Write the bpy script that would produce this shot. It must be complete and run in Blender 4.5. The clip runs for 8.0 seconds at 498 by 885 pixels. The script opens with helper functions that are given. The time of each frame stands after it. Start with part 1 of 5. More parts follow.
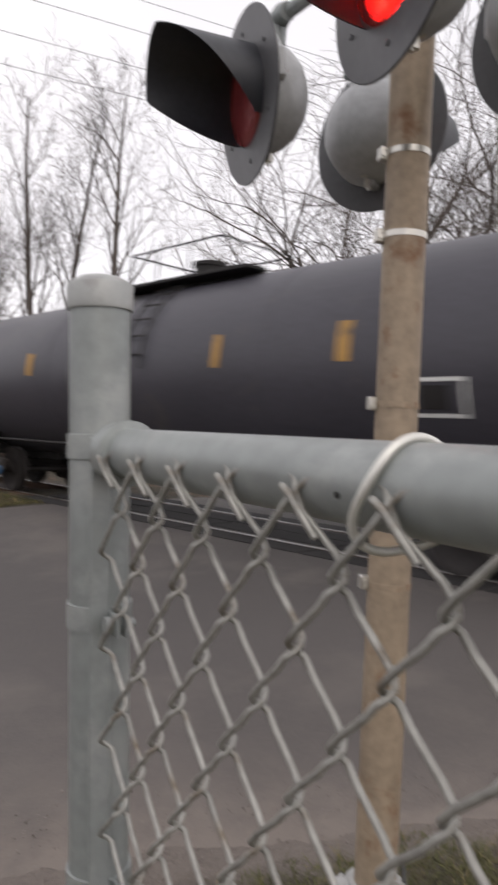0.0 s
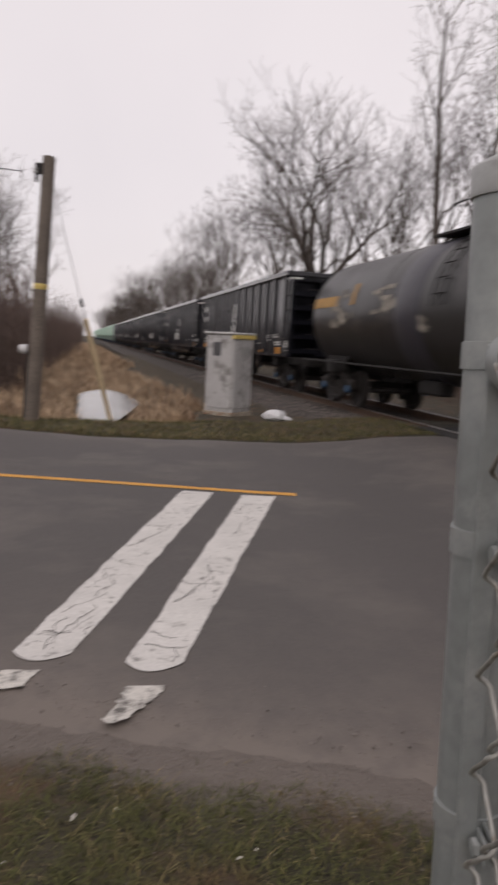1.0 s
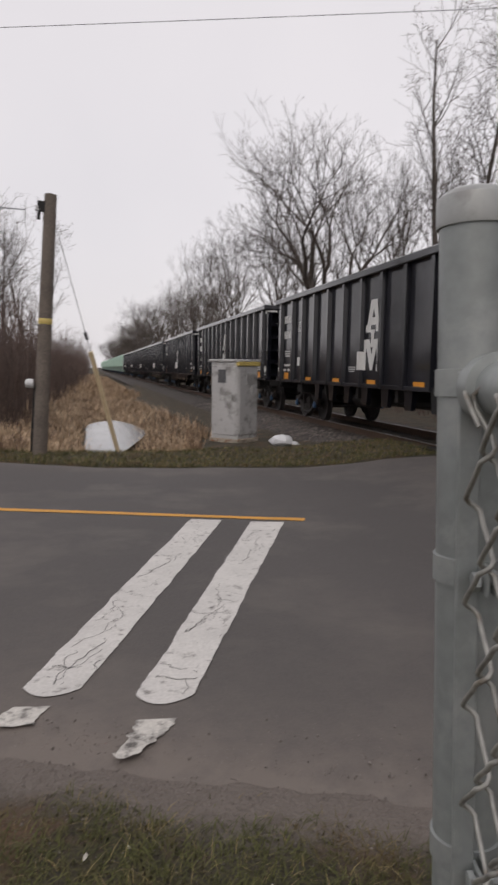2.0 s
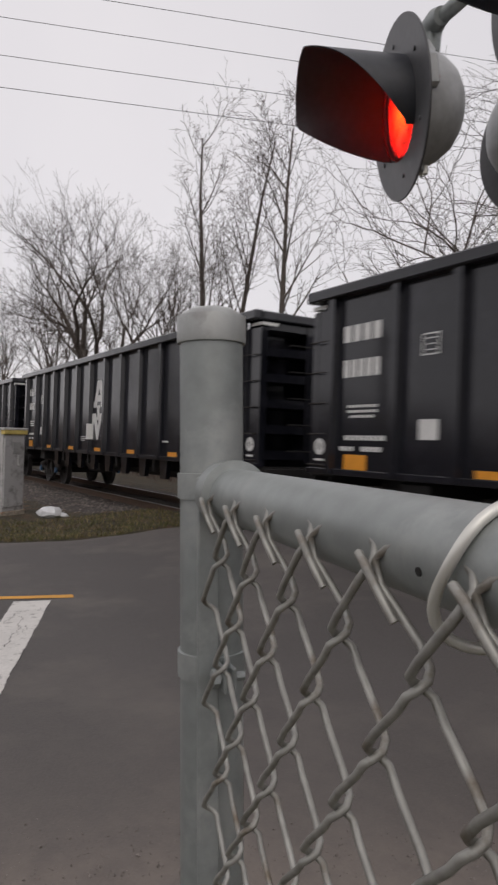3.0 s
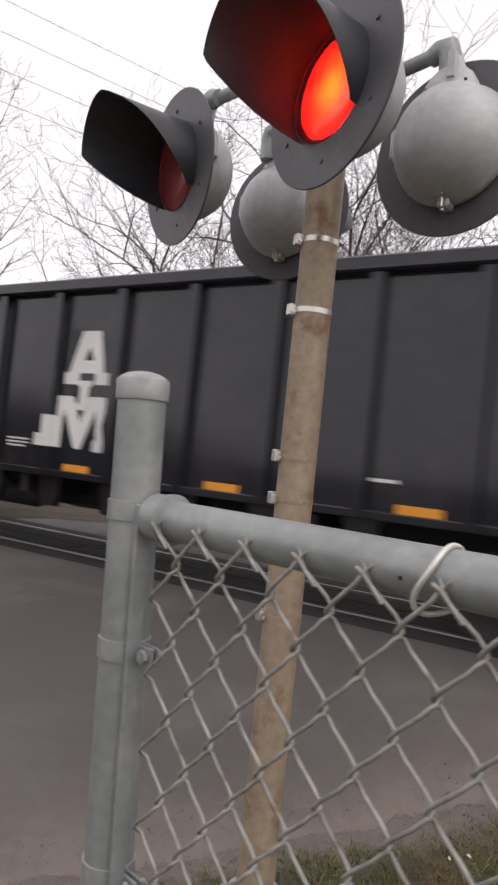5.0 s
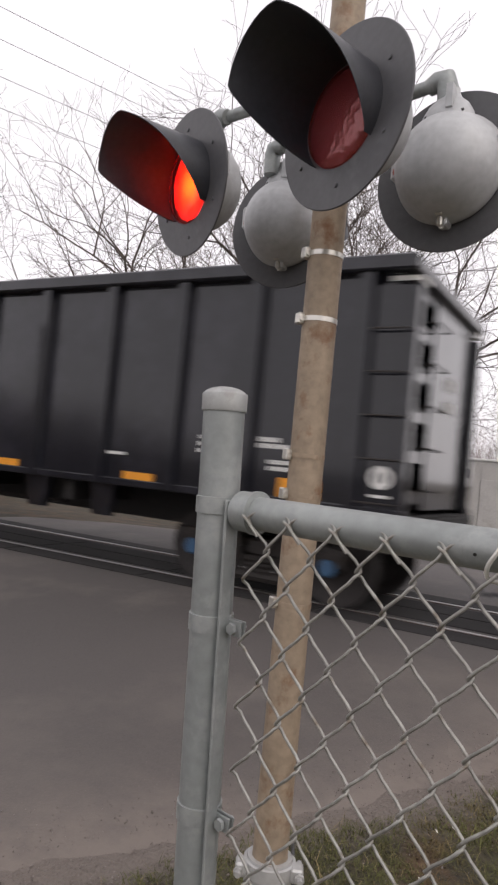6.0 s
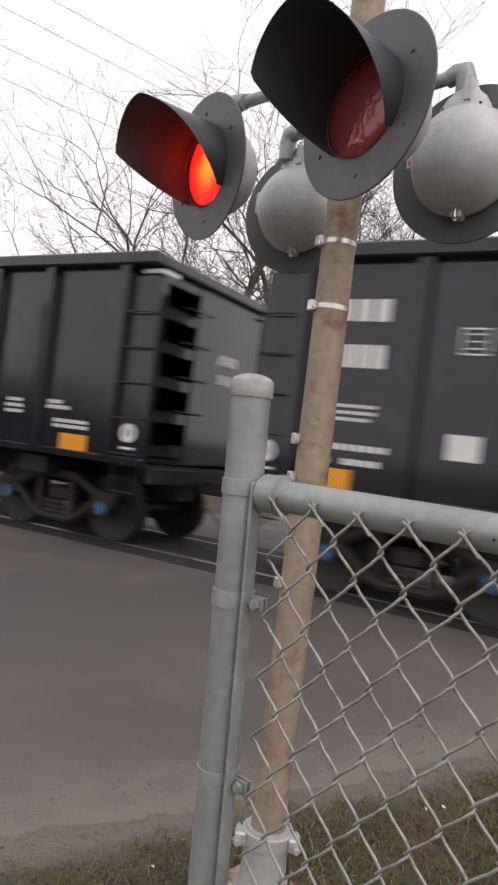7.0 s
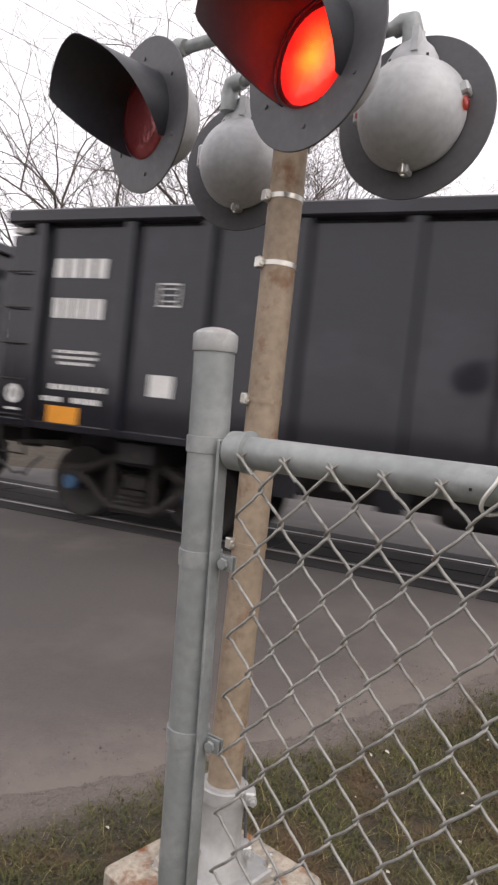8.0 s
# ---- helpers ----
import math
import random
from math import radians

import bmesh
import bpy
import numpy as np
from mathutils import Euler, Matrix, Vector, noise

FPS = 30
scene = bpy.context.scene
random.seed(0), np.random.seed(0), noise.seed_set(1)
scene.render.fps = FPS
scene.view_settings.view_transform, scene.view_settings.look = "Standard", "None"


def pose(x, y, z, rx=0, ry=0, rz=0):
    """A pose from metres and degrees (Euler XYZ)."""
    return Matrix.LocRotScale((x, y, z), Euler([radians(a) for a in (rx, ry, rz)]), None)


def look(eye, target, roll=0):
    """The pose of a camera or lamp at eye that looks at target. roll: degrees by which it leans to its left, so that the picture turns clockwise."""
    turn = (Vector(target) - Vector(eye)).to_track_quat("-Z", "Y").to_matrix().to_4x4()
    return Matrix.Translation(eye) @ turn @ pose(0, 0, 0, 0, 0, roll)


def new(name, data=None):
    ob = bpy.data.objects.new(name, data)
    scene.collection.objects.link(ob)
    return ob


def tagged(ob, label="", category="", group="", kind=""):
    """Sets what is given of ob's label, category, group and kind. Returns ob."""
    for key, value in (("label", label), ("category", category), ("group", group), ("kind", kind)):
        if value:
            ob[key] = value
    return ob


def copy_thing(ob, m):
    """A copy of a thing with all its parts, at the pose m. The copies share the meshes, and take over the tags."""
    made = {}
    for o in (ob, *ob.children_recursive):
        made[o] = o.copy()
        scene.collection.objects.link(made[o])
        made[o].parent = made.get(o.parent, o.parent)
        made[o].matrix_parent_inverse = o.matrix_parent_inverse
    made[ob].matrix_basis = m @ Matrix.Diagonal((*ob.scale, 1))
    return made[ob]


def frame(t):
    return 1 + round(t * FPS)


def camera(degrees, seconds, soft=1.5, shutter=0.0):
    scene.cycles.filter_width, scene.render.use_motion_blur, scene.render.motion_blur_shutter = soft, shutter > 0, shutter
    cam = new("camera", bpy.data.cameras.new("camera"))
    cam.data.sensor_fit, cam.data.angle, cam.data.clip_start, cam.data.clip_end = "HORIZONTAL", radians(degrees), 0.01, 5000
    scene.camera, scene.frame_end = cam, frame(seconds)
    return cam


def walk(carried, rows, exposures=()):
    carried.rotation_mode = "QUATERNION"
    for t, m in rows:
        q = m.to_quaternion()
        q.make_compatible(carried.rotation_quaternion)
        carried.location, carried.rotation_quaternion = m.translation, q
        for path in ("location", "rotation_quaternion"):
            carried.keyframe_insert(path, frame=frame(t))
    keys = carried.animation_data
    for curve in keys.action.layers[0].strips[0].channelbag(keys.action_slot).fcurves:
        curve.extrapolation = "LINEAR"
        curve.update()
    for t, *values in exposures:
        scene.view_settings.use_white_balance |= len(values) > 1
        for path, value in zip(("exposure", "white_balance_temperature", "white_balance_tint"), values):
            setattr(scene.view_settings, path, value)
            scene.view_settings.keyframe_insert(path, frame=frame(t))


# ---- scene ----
cam = camera(39.5, 8.0, soft=2.4, shutter=0.3)
PATH = [
    (0, (-1.529, -1.12, 1.764), (-0.149, 0.327, 1.73), 2.4),
    (0.3, (-1.544, -1.094, 1.769), (-0.406, 0.552, 1.763), 2.5),
    (0.5, (-1.525, -1.068, 1.762), (-0.621, 0.703, 1.547), 2.0),
    (0.7, (-1.521, -1.052, 1.759), (-0.81, 0.803, 1.528), 2.3),
    (1, (-1.498, -1.076, 1.74), (-1.086, 0.863, 1.460), 3.2),
    (1.2, (-1.492, -1.109, 1.744), (-1.264, 0.852, 1.424), 1.9),
    (2.3, (-1.469, -1.081, 1.754), (-0.869, 0.822, 1.617), 1.0),
    (2.5, (-1.471, -1.102, 1.773), (-0.68, 0.733, 1.693), 1.5),
    (2.7, (-1.464, -1.108, 1.781), (-0.568, 0.68, 1.767), 1.8),
    (3, (-1.454, -1.107, 1.782), (-0.465, 0.631, 1.79), 1.9),
    (3.2, (-1.458, -1.111, 1.787), (-0.374, 0.569, 1.805), 2.0),
    (3.5, (-1.499, -1.105, 1.801), (-0.171, 0.387, 1.898), 2.6),
    (4, (-1.665, -1.07, 1.813), (-0.072, 0.135, 1.902), 2.8),
    (4.5, (-1.705, -1.116, 1.81), (-0.082, 0.051, 1.862), 4.1),
    (4.7, (-1.727, -1.132, 1.797), (-0.143, 0.088, 1.788), 4.8),
    (5, (-1.797, -1.106, 1.811), (-0.144, 0.018, 1.878), 5.9),
    (5.2, (-1.866, -1.059, 1.804), (-0.18, 0.016, 1.878), 4.2),
    (6.3, (-2.021, -1.085, 1.804), (-0.315, -0.043, 1.854), 6.0),
    (6.5, (-2.034, -1.099, 1.803), (-0.355, -0.012, 1.817), 6.5),
    (7, (-2.063, -1.054, 1.802), (-0.35, -0.022, 1.817), 7.0),
    (7.5, (-2.075, -1.002, 1.791), (-0.299, -0.084, 1.718), 5.7),
    (8, (-2.06, -1.004, 1.786), (-0.256, -0.144, 1.718), 6.0),
]
EXPOSURES = ((0, 0.32, 6650, 12), (0.5, 0.07, 6850, 17), (1.0, -0.10, 6850, 16), (1.3, -0.12, 6800, 15), (2.3, -0.14, 6650, 12), (3.2, -0.16, 6650, 12), (3.6, 0.08, 6650, 12), (4.5, 0.38, 6700, 14), (6.5, 0.45, 6700, 14), (8, 0.7, 6700, 14))
walk(cam, [(t, look(eye, target, roll)) for t, eye, target, roll in PATH], EXPOSURES)

# ---- world, sun, exposure ----
world = bpy.data.worlds.new("overcast_sky")
scene.world = world
world.use_nodes = True
wn, wl = world.node_tree.nodes, world.node_tree.links
sky = wn.new("ShaderNodeTexSky")
sky.sky_type, sky.sun_disc = "NISHITA", False
sky.sun_elevation, sky.sun_rotation = radians(38), radians(200)
sky.air_density, sky.dust_density = 1.0, 4.0
cloud = wn.new("ShaderNodeTexNoise")
cloud.inputs["Scale"].default_value, cloud.inputs["Detail"].default_value = 1.3, 5
ramp = wn.new("ShaderNodeValToRGB")
ramp.color_ramp.elements[0].color, ramp.color_ramp.elements[1].color = (8.3, 8.2, 8.6, 1), (9.6, 9.4, 9.7, 1)
ramp.color_ramp.elements[0].position, ramp.color_ramp.elements[1].position = 0.3, 0.7
mixs = wn.new("ShaderNodeMixRGB")
mixs.inputs[0].default_value = 0.88
wl.new(cloud.outputs["Fac"], ramp.inputs["Fac"])
wl.new(sky.outputs["Color"], mixs.inputs[1])
wl.new(ramp.outputs["Color"], mixs.inputs[2])
wl.new(mixs.outputs["Color"], wn["Background"].inputs["Color"])
wn["Background"].inputs["Strength"].default_value = 0.1

sun_data = bpy.data.lights.new("sun", "SUN")
sun_data.energy, sun_data.angle, sun_data.color = 0.5, radians(40), (1.0, 0.97, 0.93)
sun = new("sun", sun_data)
sun.matrix_world = look((-20, -30, 40), (0, 0, 0))


# ---- materials ----
def material(name, color, rough=0.6, metal=0.0, vary=0.25, grain=30.0, blotch=1.5, bump=0.2, stain=None, stain_at=0.62,
             stain_scale=3.0, per_object=0.0, per_island=0.0, coat=0.0, bump_size=0.01):
    """Procedural surface: base colour varied at two scales, an optional stain colour, and fine relief."""
    m = bpy.data.materials.new(name)
    m.use_nodes = True
    n, l = m.node_tree.nodes, m.node_tree.links
    p = n["Principled BSDF"]
    p.inputs["Roughness"].default_value, p.inputs["Metallic"].default_value = rough, metal
    p.inputs["Coat Weight"].default_value = coat
    tc = n.new("ShaderNodeTexCoord")
    fine, big = n.new("ShaderNodeTexNoise"), n.new("ShaderNodeTexNoise")
    fine.inputs["Scale"].default_value, fine.inputs["Detail"].default_value = grain, 6
    big.inputs["Scale"].default_value, big.inputs["Detail"].default_value = blotch, 4
    for t in (fine, big):
        l.new(tc.outputs["Object"], t.inputs["Vector"])
    add = n.new("ShaderNodeMath")
    add.operation = "ADD"
    l.new(fine.outputs["Fac"], add.inputs[0])
    l.new(big.outputs["Fac"], add.inputs[1])
    last = add
    for amount, node, out in ((per_object, "ShaderNodeObjectInfo", "Random"), (per_island, "ShaderNodeNewGeometry", "Random Per Island")):
        if amount:
            src, mul = n.new(node), n.new("ShaderNodeMath")
            mul.operation = "MULTIPLY_ADD"
            mul.inputs[1].default_value = amount
            l.new(src.outputs[out], mul.inputs[0])
            l.new(last.outputs[0], mul.inputs[2])
            last = mul
    span = n.new("ShaderNodeMapRange")
    span.inputs["From Min"].default_value, span.inputs["From Max"].default_value = 0.65, 1.35 + per_object + per_island
    span.inputs["To Min"].default_value, span.inputs["To Max"].default_value = 1 - vary, 1 + vary
    l.new(last.outputs[0], span.inputs["Value"])
    scale = n.new("ShaderNodeVectorMath")
    scale.operation = "SCALE"
    scale.inputs[0].default_value = color
    l.new(span.outputs["Result"], scale.inputs["Scale"])
    out = scale.outputs["Vector"]
    if stain:
        sn, sr, mx = n.new("ShaderNodeTexNoise"), n.new("ShaderNodeMapRange"), n.new("ShaderNodeMixRGB")
        sn.inputs["Scale"].default_value, sn.inputs["Detail"].default_value, sn.inputs["Roughness"].default_value = stain_scale, 7, 0.65
        l.new(tc.outputs["Object"], sn.inputs["Vector"])
        sr.inputs["From Min"].default_value, sr.inputs["From Max"].default_value = stain_at - 0.06, stain_at + 0.08
        l.new(sn.outputs["Fac"], sr.inputs["Value"])
        l.new(sr.outputs["Result"], mx.inputs[0])
        l.new(out, mx.inputs[1])
        mx.inputs[2].default_value = (*stain, 1)
        out = mx.outputs["Color"]
    l.new(out, p.inputs["Base Color"])
    rr = n.new("ShaderNodeMapRange")
    rr.inputs["To Min"].default_value, rr.inputs["To Max"].default_value = max(0.05, rough - 0.12), min(1, rough + 0.12)
    l.new(big.outputs["Fac"], rr.inputs["Value"])
    l.new(rr.outputs["Result"], p.inputs["Roughness"])
    if bump:
        b = n.new("ShaderNodeBump")
        b.inputs["Strength"].default_value, b.inputs["Distance"].default_value = bump, bump_size
        l.new(fine.outputs["Fac"], b.inputs["Height"])
        l.new(b.outputs["Normal"], p.inputs["Normal"])
    return m


GALV = material("galvanised_steel", (0.285, 0.305, 0.298), 0.46, 0.35, 0.16, 60, 7, 0.15, (0.36, 0.375, 0.365), 0.58, 14, bump_size=0.002)
# lighter steel for the post cap: its sky highlight is put into the colour
CAPSKYLIT = material("sky_lit_galvanised_cap", (0.40, 0.41, 0.40), 0.42, 0.35, 0.15, 60, 9, 0.12, (0.3, 0.3, 0.29), 0.6, 25, bump_size=0.002)
WIRE = material("galvanised_wire", (0.33, 0.325, 0.30), 0.45, 0.4, 0.35, 90, 20, 0.2, (0.16, 0.125, 0.09), 0.62, 22, bump_size=0.001)
TIE = material("aluminium_wire", (0.72, 0.71, 0.66), 0.4, 0.5, 0.1, 60, 10, 0.1, bump_size=0.001)
MAST = material("weathered_mast", (0.32, 0.25, 0.18), 0.6, 0.25, 0.28, 35, 5, 0.25, (0.20, 0.105, 0.055), 0.61, 7, bump_size=0.003)
STRAP = material("stainless_strap", (0.62, 0.6, 0.55), 0.3, 0.8, 0.12, 60, 10, 0.1, bump_size=0.001)
SILVER = material("silver_paint", (0.46, 0.46, 0.45), 0.42, 0.4, 0.14, 40, 6, 0.12, (0.28, 0.24, 0.2), 0.72, 9, bump_size=0.002)
HOUSING = material("signal_housing", (0.46, 0.47, 0.475), 0.45, 0.12, 0.14, 40, 5, 0.12, (0.25, 0.25, 0.25), 0.68, 6, bump_size=0.002)
BLACKP = material("black_signal_paint", (0.034, 0.036, 0.043), 0.45, 0.0, 0.25, 50, 6, 0.15, (0.045, 0.045, 0.05), 0.62, 8, bump_size=0.002)
SHIELD = material("signal_background", (0.085, 0.085, 0.09), 0.45, 0.0, 0.15, 50, 5, 0.12, (0.13, 0.13, 0.135), 0.66, 6, bump_size=0.002)
CONC = material("worn_concrete", (0.36, 0.315, 0.255), 0.85, 0, 0.45, 55, 9, 0.8, (0.22, 0.085, 0.03), 0.57, 11, bump_size=0.006)
ASPHALT = material("asphalt", (0.080, 0.072, 0.069), 0.78, 0, 0.25, 70, 0.35, 0.5, (0.118, 0.105, 0.096), 0.55, 0.45, bump_size=0.006)
OLDWHITE = material("flaking_white_road_paint", (0.58, 0.555, 0.51), 0.8, 0, 0.2, 50, 2.2, 0.4, (0.11, 0.10, 0.092), 0.53, 9, bump_size=0.004)
WHITE = material("worn_white_road_paint", (0.60, 0.58, 0.55), 0.75, 0, 0.16, 50, 2.2, 0.4, (0.16, 0.148, 0.138), 0.64, 11, bump_size=0.004)
YELLOW = material("worn_yellow_road_paint", (0.62, 0.31, 0.055), 0.75, 0, 0.2, 50, 3, 0.4, (0.2, 0.13, 0.06), 0.68, 9, bump_size=0.004)
SOIL = material("winter_turf", (0.050, 0.042, 0.026), 0.95, 0, 0.6, 45, 1.6, 1.0, (0.115, 0.070, 0.040), 0.56, 2.3, bump_size=0.03)
BALLAST = material("ballast_stone", (0.066, 0.056, 0.051), 0.95, 0, 0.6, 22, 1.2, 1.0, (0.115, 0.09, 0.075), 0.58, 4, bump_size=0.04)
BLADE = material("winter_grass", (0.084, 0.086, 0.028), 0.9, 0, 0.75, 5, 0.8, 0, (0.130, 0.085, 0.042), 0.57, 2.1, per_island=1.0)
DRYBLADE = material("dry_grass", (0.25, 0.195, 0.092), 0.9, 0, 0.5, 5, 0.8, 0, per_island=0.8)
STRAW = material("dead_tall_grass", (0.56, 0.41, 0.27), 0.9, 0, 0.45, 5, 0.5, 0, (0.20, 0.125, 0.08), 0.52, 0.9, per_island=0.7)
LITTER = material("pale_litter", (0.5, 0.47, 0.42), 0.8, 0, 0.3, 30, 5, 0, per_island=0.4)
BARK = material("bare_bark", (0.088, 0.072, 0.062), 0.95, 0, 0.35, 18, 2, 0.6, (0.15, 0.13, 0.115), 0.6, 4, bump_size=0.02)
SCRUB = material("scrub_twigs", (0.125, 0.088, 0.074), 0.95, 0, 0.5, 4, 0.5, 0, per_island=0.8)
POLEW = material("weathered_pole_wood", (0.15, 0.125, 0.105), 0.9, 0, 0.35, 25, 2, 0.6, bump_size=0.01)
CABLE = material("dark_cable", (0.09, 0.09, 0.095), 0.6, 0, 0.1, 20, 2, 0)
RAILM = material("rusty_rail", (0.105, 0.065, 0.045), 0.7, 0.4, 0.3, 40, 4, 0.3, bump_size=0.003)
RAILTOP = material("polished_rail_head", (0.45, 0.44, 0.43), 0.4, 0.9, 0.1, 60, 4, 0.05, bump_size=0.001)
TIMBER = material("creosoted_tie", (0.055, 0.043, 0.036), 0.9, 0, 0.35, 20, 3, 0.6, bump_size=0.01)
RUBBER = material("crossing_panel", (0.018, 0.016, 0.016), 0.9, 0, 0.3, 30, 2, 0.4, bump_size=0.005)
CARBLACK = material("black_gondola_paint", (0.0085, 0.0090, 0.0130), 0.36, 0, 0.3, 25, 0.7, 0.10, (0.020, 0.020, 0.027), 0.56, 0.9, coat=0.06, bump_size=0.003)
UNDER = material("grimy_underframe", (0.015, 0.0135, 0.013), 0.7, 0.1, 0.35, 20, 2, 0.4, (0.06, 0.045, 0.035), 0.66, 3, bump_size=0.006)
TRUCKM = material("cast_steel_truck", (0.026, 0.022, 0.020), 0.7, 0.2, 0.35, 20, 3, 0.4, (0.07, 0.05, 0.038), 0.64, 4, bump_size=0.006)
WHEELM = material("wheel_steel", (0.026, 0.022, 0.021), 0.6, 0.3, 0.3, 20, 3, 0.3, bump_size=0.004)
BLUECAP = material("blue_bearing_cap", (0.04, 0.10, 0.19), 0.5, 0.1, 0.2, 30, 5, 0.1)
REFLECT = material("orange_reflector", (0.72, 0.29, 0.02), 0.4, 0, 0.12, 60, 4, 0.05)
MARK = material("white_stencil_paint", (0.66, 0.66, 0.64), 0.55, 0, 0.12, 25, 2, 0.1, (0.4, 0.4, 0.39), 0.7, 4)
TANKM = material("black_tank_paint", (0.047, 0.045, 0.056), 0.44, 0, 0.25, 14, 0.5, 0.08, (0.085, 0.078, 0.072), 0.63, 0.7, bump_size=0.004)
TANKOLD = material("faded_tank_paint", (0.024, 0.0225, 0.022), 0.36, 0, 0.3, 14, 0.6, 0.08, (0.10, 0.09, 0.08), 0.64, 0.9, bump_size=0.004)
AMBER = material("faded_yellow_paint", (0.42, 0.235, 0.06), 0.6, 0, 0.3, 20, 3, 0.1, (0.12, 0.09, 0.06), 0.6, 4)
SCUFF = material("scuffed_cream_paint", (0.33, 0.30, 0.25), 0.7, 0, 0.4, 12, 3, 0.1, (0.10, 0.09, 0.08), 0.52, 4)
MINT = material("mint_hopper_paint", (0.42, 0.60, 0.50), 0.6, 0, 0.2, 10, 0.8, 0.1, (0.6, 0.64, 0.6), 0.55, 0.6)
CABINET = material("silver_cabinet_paint", (0.50, 0.495, 0.49), 0.55, 0.1, 0.12, 30, 2, 0.1, (0.25, 0.24, 0.23), 0.57, 3.5, bump_size=0.003)
HUT = material("pale_hut_paint", (0.50, 0.49, 0.47), 0.6, 0, 0.12, 20, 1.5, 0.1, (0.36, 0.34, 0.31), 0.62, 1.2, bump_size=0.003)
CABTOP = material("yellow_cabinet_edge", (0.62, 0.48, 0.15), 0.6, 0, 0.2, 30, 5, 0.1)
POLYBAG = material("white_plastic_bag", (0.75, 0.76, 0.78), 0.4, 0, 0.08, 20, 6, 0.3, bump_size=0.02)
GUARD = material("guy_guard_plastic", (0.66, 0.53, 0.33), 0.6, 0, 0.15, 20, 4, 0.1)
CERAM = material("insulator_porcelain", (0.55, 0.55, 0.55), 0.3, 0, 0.1, 20, 4, 0)


def red_lens():
    m = bpy.data.materials.new("red_lens")
    m.use_nodes = True
    n, l = m.node_tree.nodes, m.node_tree.links
    n.remove(n["Principled BSDF"])
    tr, gl, df, mx, mx2 = (n.new("ShaderNode" + k) for k in ("BsdfTransparent", "BsdfGlossy", "BsdfDiffuse", "MixShader", "MixShader"))
    tr.inputs["Color"].default_value = (1.0, 0.33, 0.2, 1)
    gl.inputs["Color"].default_value, gl.inputs["Roughness"].default_value = (1, 0.55, 0.55, 1), 0.22
    df.inputs["Color"].default_value = (0.42, 0.09, 0.10, 1)
    ns, bp, tc = n.new("ShaderNodeTexVoronoi"), n.new("ShaderNodeBump"), n.new("ShaderNodeTexCoord")
    ns.inputs["Scale"].default_value, bp.inputs["Strength"].default_value, bp.inputs["Distance"].default_value = 55, 0.5, 0.004
    l.new(tc.outputs["Object"], ns.inputs["Vector"])
    l.new(ns.outputs["Distance"], bp.inputs["Height"])
    l.new(bp.outputs["Normal"], gl.inputs["Normal"])
    mx.inputs[0].default_value, mx2.inputs[0].default_value = 0.34, 0.12
    l.new(tr.outputs[0], mx.inputs[1])
    l.new(df.outputs[0], mx.inputs[2])
    l.new(mx.outputs[0], mx2.inputs[1])
    l.new(gl.outputs[0], mx2.inputs[2])
    l.new(mx2.outputs[0], n["Material Output"].inputs["Surface"])
    return m


def led_glow():
    """Diode rows, brightest and most orange in the middle of the board."""
    m = bpy.data.materials.new("red_led_glow")
    m.use_nodes = True
    n, l = m.node_tree.nodes, m.node_tree.links
    p, tc, ns, mr, gr, mul, mx, sc = (n["Principled BSDF"], *(n.new("ShaderNode" + k) for k in ("TexCoord", "TexNoise", "MapRange", "TexGradient", "Math", "MixRGB", "Mapping")))
    ns.inputs["Scale"].default_value, ns.inputs["Detail"].default_value = 28, 3
    l.new(tc.outputs["Object"], ns.inputs["Vector"])
    sc.inputs["Scale"].default_value = (6.6, 6.6, 6.6)
    gr.gradient_type = "QUADRATIC_SPHERE"
    l.new(tc.outputs["Object"], sc.inputs["Vector"])
    l.new(sc.outputs["Vector"], gr.inputs["Vector"])
    mul.operation = "MULTIPLY_ADD"
    mul.inputs[1].default_value = 0.75
    l.new(gr.outputs["Fac"], mul.inputs[0])
    l.new(ns.outputs["Fac"], mul.inputs[2])
    l.new(mul.outputs[0], mr.inputs["Value"])
    mr.inputs["From Min"].default_value, mr.inputs["From Max"].default_value = 0.4, 1.0
    mr.inputs["To Min"].default_value, mr.inputs["To Max"].default_value = 2.4, 20.0
    p.inputs["Base Color"].default_value = (0.2, 0.01, 0.01, 1)
    mx.inputs[1].default_value, mx.inputs[2].default_value = (1.0, 0.012, 0.022, 1), (1.0, 0.24, 0.02, 1)
    l.new(gr.outputs["Fac"], mx.inputs[0])
    l.new(mx.outputs["Color"], p.inputs["Emission Color"])
    l.new(mr.outputs["Result"], p.inputs["Emission Strength"])
    return m


def dusty(m, colour):
    """Pale dust washed over a surface by its own 'dust' attribute, broken up by noise."""
    n, l = m.node_tree.nodes, m.node_tree.links
    p = n["Principled BSDF"]
    src = p.inputs["Base Color"].links[0].from_socket
    at, ns, tc, mul, mx = (n.new("ShaderNode" + k) for k in ("Attribute", "TexNoise", "TexCoord", "Math", "MixRGB"))
    at.attribute_name = "dust"
    ns.inputs["Scale"].default_value, ns.inputs["Detail"].default_value, ns.inputs["Roughness"].default_value = 5.0, 8, 0.7
    l.new(tc.outputs["Object"], ns.inputs["Vector"])
    mul.operation = "MULTIPLY"
    mul.use_clamp = True
    l.new(at.outputs["Fac"], mul.inputs[0])
    l.new(ns.outputs["Fac"], mul.inputs[1])
    l.new(mul.outputs[0], mx.inputs[0])
    l.new(src, mx.inputs[1])
    mx.inputs[2].default_value = (*colour, 1)
    l.new(mx.outputs["Color"], p.inputs["Base Color"])


